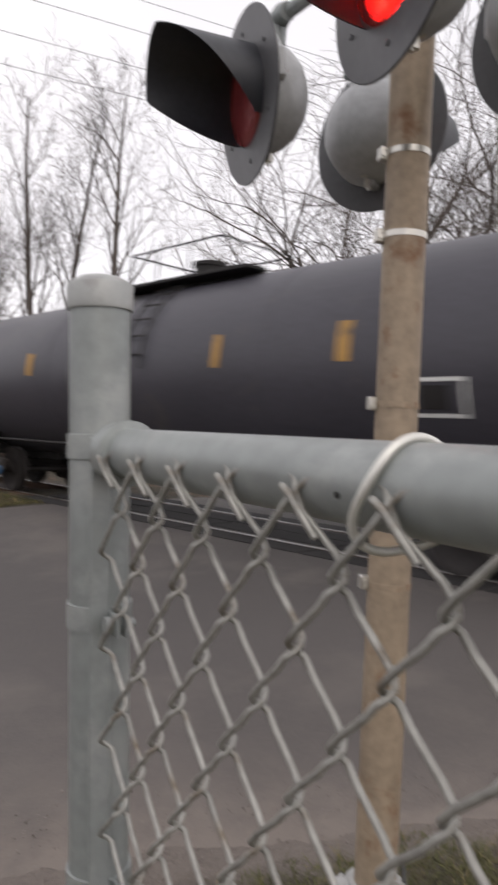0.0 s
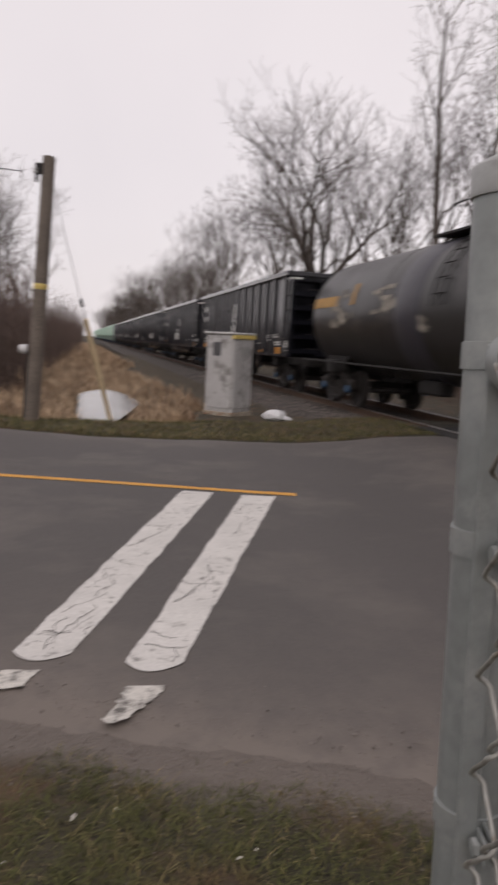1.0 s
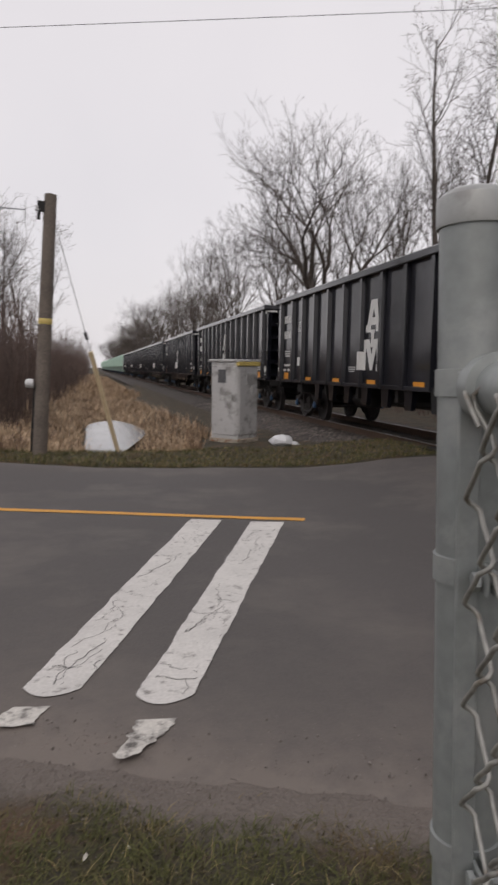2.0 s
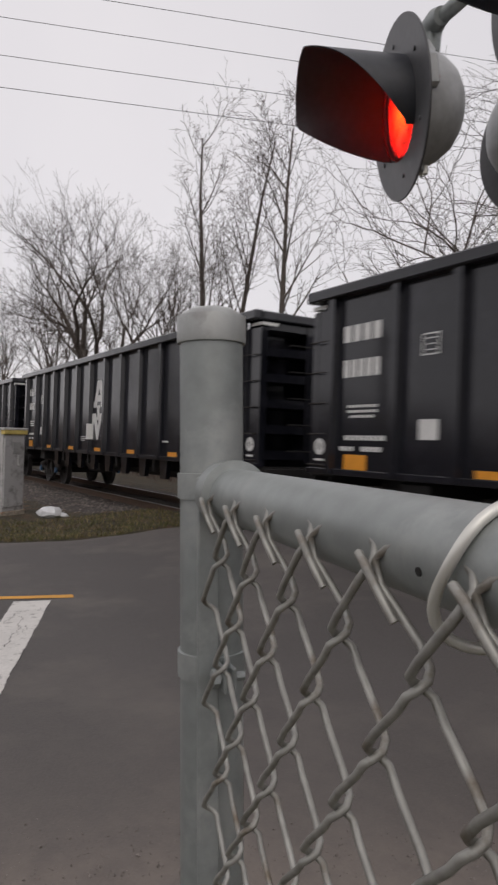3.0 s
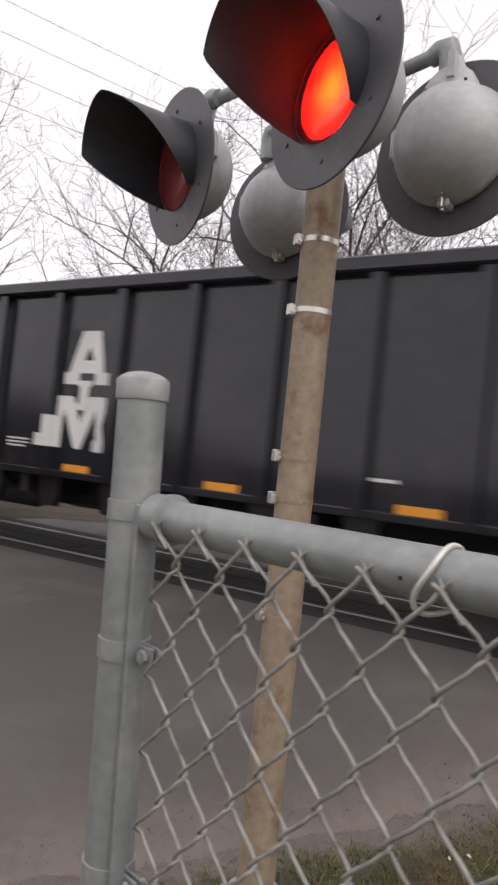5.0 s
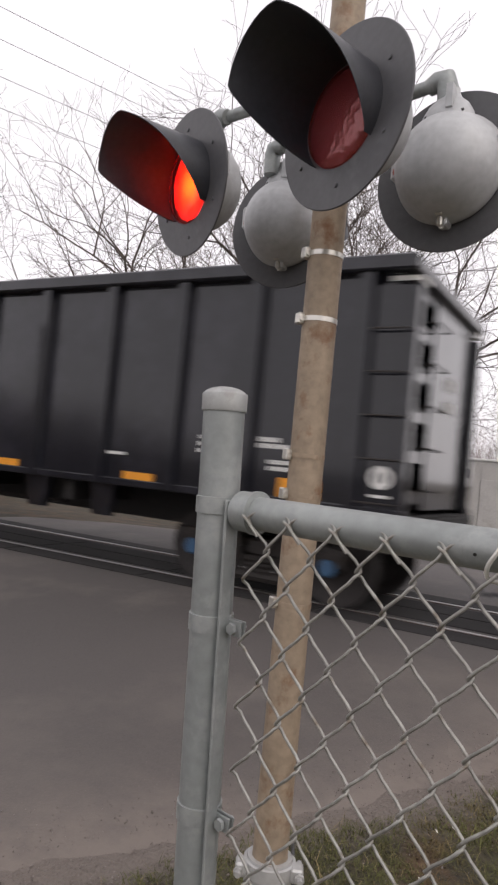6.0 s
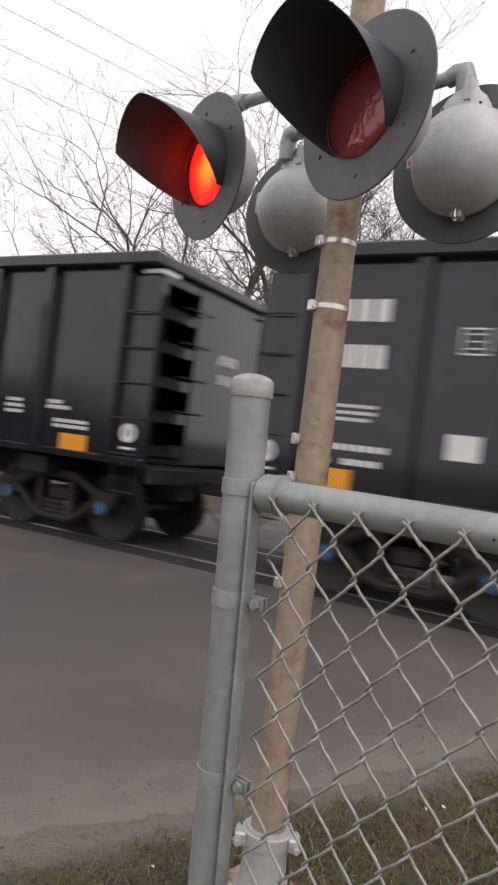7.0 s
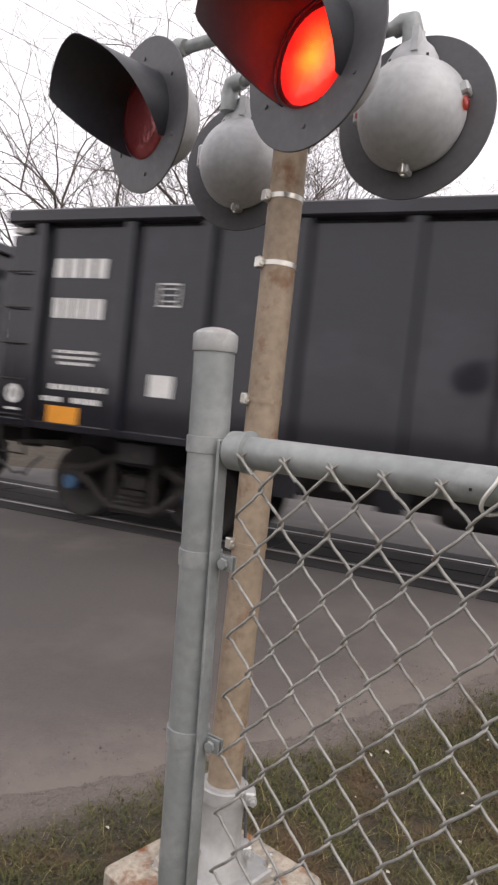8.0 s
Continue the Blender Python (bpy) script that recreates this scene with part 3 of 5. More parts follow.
        if phase == 0:  # cut end bent back along the strand
            z = RAIL_TOP - 0.006
            wire.tube([(-0.006, -0.004, z + 0.004), (0.002, -0.005, z), (0.012, -0.003, z - 0.012), (0.019, 0, z - 0.022)], 0.0022, 6)
        meshes.append(wire.mesh("wire", WIRE, 70))
    for i in range(76):
        part("wire", meshes[i % 2], WIRE, f, m=pose(0.085 + PITCH / 2 * i, -0.0262, 0) @ LEAN)
    line = part("line_post", Shape().lathe([(0.024, -0.1), (0.024, 1.70)], 24, pose(2.8, 0, 0)), GALV, f, smooth=40)
    part("loop_cap", Shape().lathe([(0.026, 1.70), (0.027, 1.72), (0.026, 1.735), (0.0, 1.742)], 24, pose(2.8, 0, 0)), GALV, line, smooth=40)
    return f


fence()


# ---- crossing signal ----
FACING = 73.0
ARM = Vector((math.cos(radians(FACING)), math.sin(radians(FACING)), 0))
FRONT = Vector((-math.sin(radians(FACING)), math.cos(radians(FACING)), 0))


def lamp(name, side, front, label):
    """A flasher unit; local +y is the way that it shines."""
    along_arm, ahead, aim = {(1, True): (0.388, 0.230, 66), (-1, True): (-0.352, 0.266, 66.6), (-1, False): (-0.387, -0.200, 85), (1, False): (0.381, -0.250, 94)}[side, front]
    at = ARM * along_arm + FRONT * ahead
    drop, nod = {(1, True): (-0.010, -6.5), (-1, True): (-0.022, 0), (-1, False): (-0.014, 1.0), (1, False): (-0.015, 1.0)}[side, front]
    t = thing(name, label, "signal lamp", "flashing crossing lamps", m=Matrix.Translation((at.x, at.y, drop + 2.775)) @ pose(0, 0, 0, nod, 0, aim + (0 if front else 180)))
    disc = Shape().lathe([(0.137, -0.002), (0.246, -0.002), (0.248, 0), (0.248, 0.003), (0.246, 0.005), (0.137, 0.005), (0.137, -0.002)], 64, ALONG_Y)
    back = part("background", disc, SHIELD, t, "round dark grey background disc", smooth=30)
    for k in range(6):
        a = radians(30 + 60 * k)
        part("bolt", Shape().lathe([(0.007, 0), (0.006, 0.004), (0, 0.005)], 8, pose(0.186 * math.cos(a), 0.005, 0.186 * math.sin(a)) @ ALONG_Y), SHIELD, back, smooth=40)
    body = [(0.150, -0.001), (0.166, -0.006), (0.170, -0.02), (0.168, -0.032), (0.162, -0.042), (0.157, -0.07), (0.143, -0.105), (0.118, -0.138), (0.085, -0.16), (0.045, -0.172), (0, -0.176)]
    shell = part("housing", Shape().lathe(body, 48, ALONG_Y), HOUSING, t, "domed cast housing", smooth=35)
    neck = Shape().lathe([(0.088, 0.09), (0.080, 0.145), (0.062, 0.176), (0.040, 0.196), (0.032, 0.214), (0.032, 0.226), (0, 0.226)], 24, pose(0, -0.062, 0) @ Matrix.Diagonal((1, 0.62, 1, 1)))
    part("neck", neck, HOUSING, shell, "tapered shoulder under the pipe elbow", smooth=40)
    part("hinge_boss", Shape().box((-0.168, -0.03, 0.03), (0.03, 0.045, 0.09), bevel=0.008), HOUSING, shell)
    for a in (18, 162, 270):
        m = pose(0, 0, 0, 0, -a, 0)
        part("door_lug", Shape().box((0, 0, 0), (0.03, 0.05, 0.035), m @ pose(0.168, -0.03, 0), bevel=0.006), HOUSING, shell)
    latch = Shape().box((0, -0.05, -0.172), (0.014, 0.035, 0.03), bevel=0.003).tube([(0, -0.05, -0.192), (0, -0.05, -0.152)], 0.006, 8)
    latch.box((0, -0.075, -0.152), (0.022, 0.012, 0.01), bevel=0.002)
    part("latch", latch, STRAP, shell, "small bright latch bolt")
    for a in (70, 110):
        m = pose(0, 0, 0, 0, -a, 0)
        part("vent_cap", Shape().box((0, 0, 0), (0.012, 0.018, 0.02), m @ pose(0.150, -0.09, 0), bevel=0.003), UNDER, shell)
    fin = Shape().prism([(0, 0), (0.07, 0), (0.02, 0.07), (0, 0.07)], 0.02, pose(0.01, -0.055, 0.150, 90, 0, 90) @ pose(-0.06, 0, 0))
    part("neck_rib", fin, HOUSING, shell)
    for side_x in (-1, 1):
        peep = Shape().lathe([(0.02, 0), (0.02, 0.008), (0.014, 0.012), (0, 0.013)], 16, pose(0.164 * side_x, -0.035, 0.01, 0, 90 * side_x, 0))
        part("side_window", peep, LENS, shell, "small red side window", smooth=40)
    # hood: most of a tube, longest at the top
    hood, n, rows = Shape(), 54, 10
    for layer, r0 in ((0, 0.146), (1, 0.1435)):
        for i in range(n + 1):
            a = radians(-128 + 268 * i / n)
            deg = math.degrees(a)
            reach = 0.278 - 0.250 * (min(1.0, max(0.0, (deg - 88) / 52)) if deg > 0 else min(1.0, max(0.0, (-deg - 16) / 110)))
            for j in range(rows + 1):
                d = reach * j / rows
                r = r0 * (1 + 0.06 * d / 0.33)
                hood.v.append((r * math.sin(a), d, r * math.cos(a) + 0.09 * d))
    w = rows + 1
    half = (n + 1) * w
    for i in range(n):
        for j in range(rows):
            q = (i * w + j, (i + 1) * w + j, (i + 1) * w + j + 1, i * w + j + 1)
            hood.f.append(q[::-1])
            hood.f.append(tuple(k + half for k in q))
        a, b = i * w + rows, (i + 1) * w + rows
        hood.f.append((a, b, b + half, a + half))
    for i in (0, n):
        for j in range(rows):
            a, b = i * w + j, i * w + j + 1
            hood.f.append((a, b, b + half, a + half))
    part("hood", hood, BLACKP, t, "long black visor", smooth=40)
    part("lens", Shape().lathe([(0.135, 0.006), (0.133, 0.012), (0.105, 0.020), (0.06, 0.026), (0, 0.028)], 48, ALONG_Y), LENS, t, "round red prismatic lens", smooth=60)
    board = part("led_board", Shape().lathe([(0.145, -0.012), (0.145, -0.00465), (0, -0.00465)], 40, ALONG_Y), DULLRED, t)
    # invented shutter bars over the diode rows: covering them stands for switching off
    rows_mesh, louvre = Shape(), Shape()
    for k in range(-20, 21):
        z = k * 0.006
        h = math.sqrt(max(0, 0.124 ** 2 - z * z))
        rows_mesh.box((0, -0.0047, z), (2 * h, 0.0002, 0.0023))
        louvre.box((0, -0.00445, z), (2 * h + 0.02, 0.0002, 0.0034))
    part("led_rows", rows_mesh, LED, board, "glowing red diode rows")
    return t, part("louvre", louvre, DULLRED, board)


def signal():
    t = thing("crossing_signal_mast", "weathered tan steel crossing signal mast with pipe arms", "signal mast", m=pose(0.04, -0.043, 0))
    part("mast", Shape().lathe([(0.057, 0.28), (0.0572, 1.2), (0.057, 2.2), (0.0572, 3.4), (0.057, 3.9), (0.0, 3.91)], 40), MAST, t, "tan painted pipe, rust-streaked towards the foot", smooth=40)
    base = part("mast_base", Shape().lathe([(0.058, 0.56), (0.072, 0.56), (0.074, 0.55), (0.076, 0.40), (0.085, 0.35), (0.105, 0.31), (0.11, 0.27)], 36), SILVER, t, "silver painted cast base", smooth=40)
    for z in (0.53, 0.335):
        clamp = Shape().lathe([(0.075, -0.022), (0.084, -0.02), (0.084, 0.02), (0.075, 0.022)], 32)
        for s in (-1, 1):
            clamp.box((0.088 * s, -0.03, 0), (0.04, 0.055, 0.045), bevel=0.006)
            clamp.tube([(0.097 * s, -0.085, 0), (0.097 * s, 0.03, 0)], 0.009, 8)
            clamp.tube([(0.097 * s, -0.07, 0), (0.097 * s, -0.058, 0)], 0.016, 6)
        part("base_clamp", clamp, SILVER, base, "bolted silver clamp", smooth=35, m=pose(0, 0, z, 0, 0, -62 if z > 0.4 else -50))
    plate = part("base_flange", Shape().box((0, 0, 0.260), (0.30, 0.30, 0.03), pose(0, 0, 0, 0, 0, -15), bevel=0.006), SILVER, base)
    for k in range(4):
        a = radians(30 + 90 * k)
        part("anchor_bolt", Shape().lathe([(0.030, 0.244), (0.030, 0.252), (0.022, 0.252), (0.022, 0.278), (0.012, 0.278), (0.012, 0.315), (0, 0.317)], 6, pose(0.185 * math.cos(a), 0.185 * math.sin(a), 0)), STRAP, plate)
    part("foundation", Shape().box((0, 0, 0.0775), (0.54, 0.54, 0.335), pose(0, 0, 0, 0, 0, -15), bevel=0.018), CONC, t, "chipped, rust-stained concrete foundation block")
    # banded straps with square buckles
    for z, bright in ((2.515, 1), (2.298, 1), (1.85, 0), (1.722, 0), (1.368, 0)):
        st = part("strap", Shape().lathe([(0.0572, -0.008), (0.0590, -0.008), (0.0590, 0.008), (0.0572, 0.008)], 36), STRAP if bright else MAST, t, "stainless steel band" if bright else "", smooth=30, m=pose(0, 0, z, 1.5, 0, 0))
        b = Shape().box((0, 0.0, 0), (0.036, 0.03, 0.036), bevel=0.003)
        b.lathe([(0.011, 0), (0.011, 0.004), (0.006, 0.004), (0.006, 0.001), (0, 0.001)], 14, pose(-0.006, -0.016, 0, 90, 0, 0))
        b.box((0.012, -0.017, 0), (0.003, 0.005, 0.028))
        part("buckle", b, STRAP, st, "square strap buckle", m=pose(-0.04, 0.046, 0, 0, 0, -33))
    conduit = Shape().tube([(0.09, -0.07, 0.25), (0.08, -0.06, 0.40), (0.062, -0.045, 0.60)], 0.006, 8)
    part("cable", conduit, CABLE, t, smooth=60)
    for front in (True, False):
        f = FRONT * (0.14 if front else -0.14)
        for side in (-1, 1):
            end = ARM * ((0.375 if front else 0.365) if side > 0 else (-0.335 if front else -0.37)) + f - Vector((0.04, -0.043, 0))
            root = ARM * (0.05 * side) + f * 0.8
            arm = part("arm", Shape().tube([(root.x, root.y, 3.05), (end.x * 0.6 + root.x * 0.4, end.y * 0.6 + root.y * 0.4, 3.035), (end.x, end.y, 3.025)], 0.021, 16), GALV, t, "short grey pipe arm", smooth=40)
            elbow = Shape()
            mid = Vector((end.x, end.y, 3.022))
            bend = [mid - ARM * (0.05 * side), mid - ARM * (0.02 * side) + Vector((0, 0, 0.008)), mid + ARM * (0.012 * side) + Vector((0, 0, 0.002)), mid + ARM * (0.02 * side) - Vector((0, 0, 0.025)), mid + ARM * (0.02 * side) - Vector((0, 0, 0.095))]
            elbow.tube(bend, [0.026, 0.031, 0.034, 0.032, 0.029], 18)
            part("elbow", elbow, GALV, arm, "cast pipe elbow", smooth=50)
    hub = Shape().lathe([(0.058, 2.95), (0.075, 2.96), (0.075, 3.10), (0.058, 3.11)], 32)
    hub.box((0, 0, 3.03), (0.2, 0.24, 0.10), pose(0, 0, 0, 0, 0, FACING), bevel=0.02)
    part("junction_box", hub, HOUSING, t, "cast junction box clamped round the mast", smooth=35)
    return t


signal()
LAMPS = {}
for key, side, front in (("far_front", 1, True), ("near_front", -1, True), ("near_back", -1, False), ("far_back", 1, False)):
    LAMPS[key] = lamp("flashing_lamp", side, front, "flashing red signal lamp facing the road with black visor" if front else "flashing red signal lamp turned away, grey housing towards us")


# ---- train ----
SPEED, START = 14.09, 41.77  # metres a second towards -y; where the first gondola's middle stands at 0 s
CAR_PITCH = 17.23
WHEEL_R = 0.457
WHEELSETS = []


def truck_shapes():
    """Two open cast side frames with spring nests, and the bolster between them."""
    s = Shape()
    for side in (-1, 1):
        x = side * 1.0
        s.tube([(x, -1.1, 0.60), (x, -0.72, 0.64), (x, -0.34, 0.82), (x, 0.34, 0.82), (x, 0.72, 0.64), (x, 1.1, 0.60)], [0.08, 0.075, 0.07, 0.07, 0.075, 0.08], 8)
        s.tube([(x, -0.78, 0.58), (x, -0.45, 0.30), (x, -0.3, 0.22), (x, 0.3, 0.22), (x, 0.45, 0.30), (x, 0.78, 0.58)], [0.06, 0.055, 0.065, 0.065, 0.055, 0.06], 8)
        for y in (-0.3, 0.3):
            s.box((x, y, 0.52), (0.12, 0.09, 0.58), bevel=0.015)
        for y in (-0.889, 0.889):
            s.box((x, y, 0.54), (0.16, 0.34, 0.20), bevel=0.03)
        for q in (-0.13, 0, 0.13):
            s.lathe([(0.05, 0.26), (0.06, 0.29), (0.05, 0.32), (0.06, 0.35), (0.05, 0.38), (0.06, 0.41), (0.05, 0.46)], 10, pose(x + side * 0.02, q, 0))
    s.box((0, 0, 0.55), (2.0, 0.36, 0.20), bevel=0.03)
    return s


def wheelset_shape():
    s = Shape()
    for side in (-1, 1):
        prof = [(0, 0.05), (0.10, 0.05), (0.12, 0.02), (0.33, 0.0), (0.38, 0.03), (0.457, 0.035), (0.462, -0.075), (0.485, -0.09), (0.485, -0.105), (0.38, -0.105), (0.33, -0.06), (0.12, -0.06), (0, -0.06)]
        s.lathe(prof, 36, pose(side * 0.79, 0, 0, 0, 90 * side, 0))
    s.tube([(-1.08, 0, 0), (1.08, 0, 0)], 0.075, 14)
    return s


TRUCK_ME, WHEEL_ME = truck_shapes().mesh("truck", TRUCKM), wheelset_shape().mesh("wheelset", WHEELM, 40)
CAP_ME = Shape().lathe([(0.10, 0), (0.10, 0.05), (0.085, 0.07), (0, 0.075)], 18, pose(0, 0, 0, 0, -90, 0)).mesh("bearing_cap", BLUECAP, 40)
CAP_FAR = Shape().lathe([(0.10, 0), (0.10, 0.05), (0.085, 0.07), (0, 0.075)], 18, pose(0, 0, 0, 0, 90, 0)).mesh("bearing_cap", BLUECAP, 40)


def add_trucks(car, spacing):
    for y in (-spacing, spacing):
        tr = part("truck", TRUCK_ME, TRUCKM, car, "grimy cast-steel truck", m=pose(0, y, RAIL_Z))
        for w in (-0.889, 0.889):
            part("wheelset", WHEEL_ME, WHEELM, tr, "steel wheels on their axle", m=pose(0, w, WHEEL_R))
            part("bearing_cap", CAP_ME, BLUECAP, tr, "faded blue bearing cap", m=pose(-1.05, w, WHEEL_R))
            part("bearing_cap", CAP_FAR, BLUECAP, tr, "faded blue bearing cap", m=pose(1.05, w, WHEEL_R))


def couplers(car, reach):
    for s in (-1, 1):
        c = Shape().box((0, s * (reach - 0.45), 0.88 + RAIL_Z), (0.16, 0.9, 0.2), bevel=0.02).box((0.02, s * (reach - 0.06), 0.88 + RAIL_Z), (0.28, 0.26, 0.28), bevel=0.05)
        part("coupler", c, TRUCKM, car)
        hose = [(-0.3, s * (reach - 0.5), 0.95), (-0.3, s * (reach - 0.3), 0.8), (-0.2, s * (reach - 0.1), 0.62), (-0.15, s * reach, 0.66)]
        part("brake_hose", Shape().tube(hose, 0.02, 8), CABLE, car, smooth=60)


RIBS = (-7.36, -6.09, -5.08, -3.99, -2.85, -1.71, -0.57, 0.57, 1.71, 2.85, 3.99, 5.08, 6.09, 7.36)
HALF, SIDE, SILL, TOP = 7.90, 1.50, 1.42, 3.98


def letter_bars(rows):
    """Rows of unreadable stencilled lines, as plain bars: (y towards the car's front, z, width, height, pieces)."""
    s = Shape()
    for y, z, w, h, k in rows:
        for i in range(k):
            p = w / k
            s.box((0, y - w / 2 + p * (i + 0.5), z), (0.006, p * (0.74 if k > 1 else 1), h))
    return s


def gondola():
    car = thing("gondola_car", "black high-sided railway gondola with white stencilled marks, rolling", "rail car", "gondola cars of the train")
    for s in (-1, 1):
        x = s * SIDE
        w = part("side_wall", Shape().box((x - s * 0.02, 0, (SILL + TOP) / 2), (0.04, 14.76, TOP - SILL)), CARBLACK, car, "riveted black steel side sheet")
        for e in (-1, 1):  # the corner panel stops short of the top rail
            part("corner_panel", Shape().box((x - s * 0.02, e * 7.615, SILL + 1.17), (0.04, 0.47, 2.34)), CARBLACK, w)
        chord = Shape().box((x + s * 0.055, 0, TOP - 0.02), (0.19, 2 * HALF, 0.16), bevel=0.02)
        part("top_chord", chord, CARBLACK, w, "heavy top rail")
        part("side_sill", Shape().box((x + s * 0.02, 0, SILL + 0.03), (0.1, 2 * HALF, 0.09), bevel=0.012), CARBLACK, w)
        rib = Shape().prism([(-0.09, 0), (0.09, 0), (0.065, 0.105), (-0.065, 0.105)], TOP - SILL - 0.05, pose(x, 0, SILL, 0, 0, 90 if s < 0 else -90)).mesh("rib", CARBLACK)
        for y in RIBS:
            part("rib", rib, CARBLACK, w, m=pose(0, y, 0))
        stub = Shape().prism([(-0.20, 0), (0.20, 0), (0.14, -0.42), (-0.14, -0.42)], 0.10, pose(x - s * 0.12 - 0.05, 0, SILL, 90, 0, 90)).mesh("gusset", CARBLACK)
        for y in RIBS[3:11]:
            part("gusset", stub, CARBLACK, w, m=pose(0, y, 0))
        tag = Shape().box((0, 0, 0), (0.008, 0.46, 0.10)).mesh("reflector", REFLECT)
        f = x + s * 0.006
        for y in (-4.6, -2.3, 0.02, 2.3, 4.6):
            part("reflector", tag, REFLECT, w, "orange reflective strip", m=pose(f, y, SILL + 0.115))
        big = Shape().box((0, 0, 0), (0.008, 0.46, 0.22)).mesh("reflector_plate", REFLECT)
        for y in (-6.75, 6.88):
            part("reflector_plate", big, REFLECT, w, "orange reflective plate", m=pose(f, y, SILL + 0.17))
        # stencils, in panel spaces seen with the car's rear end at +y
        d = -s
        rear = letter_bars([(6.80 * d, 3.36, 0.80, 0.23, 4), (6.80 * d, 2.88, 0.77, 0.24, 5), (6.76 * d, 2.36, 0.62, 0.035, 9), (6.76 * d, 2.29, 0.62, 0.035, 8),
                            (6.76 * d, 2.22, 0.5, 0.035, 7), (6.70 * d, 1.93, 0.84, 0.065, 9), (6.56 * d, 1.78, 0.42, 0.065, 4), (7.06 * d, 1.78, 0.3, 0.06, 4),
                            (1.20 * d, 1.87, 0.44, 0.022, 1), (1.20 * d, 1.82, 0.44, 0.022, 1), (1.23 * d, 1.77, 0.36, 0.022, 1), (-4.2 * d, 1.80, 0.32, 0.035, 1),
                            (-6.35 * d, 2.10, 0.26, 0.05, 4), (-6.42 * d, 2.03, 0.42, 0.05, 6), (-6.66 * d, 1.86, 0.6, 0.045, 8), (-6.66 * d, 1.79, 0.6, 0.045, 8),
                            (-5.6 * d, 2.08, 0.3, 0.045, 4), (-5.6 * d, 2.0, 0.34, 0.045, 4), (-5.6 * d, 1.92, 0.34, 0.045, 4)])
        tagged(part("stencil", rear, MARK, w, "white stencilled lines", m=pose(f, 0, 0)), kind="stuff")
        card = Shape().box((0, 0, 0), (0.008, 0.31, 0.25)).mesh("card", MARK)
        part("card", card, MARK, w, "white square data panel", m=pose(f, 5.55 * d, 2.04))
        frame_ = Shape().box((0, 0, 0.125), (0.008, 0.27, 0.016)).box((0, 0, -0.125), (0.008, 0.27, 0.016)).box((0, 0.127, 0), (0.007, 0.016, 0.25)).box((0, -0.127, 0), (0.007, 0.016, 0.25))
        frame_.box((0, 0, 0.07), (0.007, 0.15, 0.014)).box((0, 0, 0), (0.007, 0.12, 0.014)).box((0, 0, -0.07), (0.007, 0.15, 0.014))
        part("square_mark", frame_, MARK, w, "white outlined square", m=pose(f, 5.55 * d, 3.07))
        ring = Shape().lathe([(0.12, 0), (0.12, 0.006), (0.07, 0.006), (0.07, 0)], 20, pose(0, 0, 0, 0, 90 * s, 0)).box((0, 0, 0), (0.008, 0.06, 0.16)).box((0, 0, -0.19), (0.008, 0.2, 0.03))
        for y in (-7.65, 7.65):
            part("round_mark", ring, MARK, w, "round white stencil", m=pose(f + s * 0.012, y, 1.80))
        # stacked white block emblem on the middle panel and its neighbour
        k = 1 if s < 0 else -1
        g = Shape()
        face = Matrix(((0, 0, s, f), (-k, 0, 0, 0), (0, 1, 0, 0), (0, 0, 0, 1)))
        for o in (
            [(-0.14, 3.36), (0.025, 3.36), (0.025, 3.16), (-0.07, 2.97), (0.025, 2.97), (0.025, 2.80), (-0.12, 2.80), (-0.12, 2.65), (-0.40, 2.65), (-0.40, 2.81), (-0.32, 2.81)],
            [(0.025, 3.36), (0.19, 3.36), (0.31, 2.81), (0.40, 2.81), (0.40, 2.65), (0.16, 2.65), (0.16, 2.80), (0.025, 2.80), (0.025, 2.97), (0.11, 2.97), (0.025, 3.16)],
            [(-0.13, 2.70), (0.11, 2.70), (0.11, 2.62), (0.07, 2.62), (0.07, 2.40), (0.11, 2.40), (0.11, 2.31), (-0.13, 2.31), (-0.13, 2.40), (-0.09, 2.40), (-0.09, 2.62), (-0.13, 2.62)],
            [(-0.48, 2.49), (-0.19, 2.49), (-0.04, 2.14), (-0.04, 1.80), (-0.10, 1.80), (-0.34, 2.33), (-0.34, 2.22), (-0.48, 2.22)],
            [(-0.04, 2.14), (0.10, 2.49), (0.40, 2.49), (0.40, 2.30), (0.36, 2.12), (0.26, 2.12), (0.24, 2.33), (0.02, 1.80), (-0.04, 1.80)],
            [(0.26, 2.12), (0.36, 2.12), (0.41, 1.93), (0.49, 1.93), (0.49, 1.78), (0.24, 1.78), (0.24, 1.93), (0.285, 1.93)],
        ):
            g.prism(o, 0.006, face)
        part("emblem", g, MARK, w, "white block emblem", m=pose(0, 0, 0))
        # its foot runs over the rib
        foot, bend = Shape(), ((-0.88, 0.004, 1.97), (-0.72, 0.004, 1.97), (-0.668, 0.004, 2.22), (-0.641, 0.109, 2.22), (-0.499, 0.109, 2.22), (-0.472, 0.004, 2.22), (-0.36, 0.004, 2.22))
        for q, off, top in bend:
            foot.v += [face @ Vector((q, 1.80, off)), face @ Vector((q, top, off))]
        foot.f = [(2 * q, 2 * q + 2, 2 * q + 3, 2 * q + 1) for q in range(len(bend) - 1)]
        part("emblem_foot", foot, MARK, w, "white block emblem")
        rung = Shape()
        rung.tube([(x, -0.20, 0), (x + s * 0.09, -0.20, 0), (x + s * 0.09, 0.20, 0), (x, 0.20, 0)], 0.011, 6)
        rung = rung.mesh("grab_iron", TRUCKM)
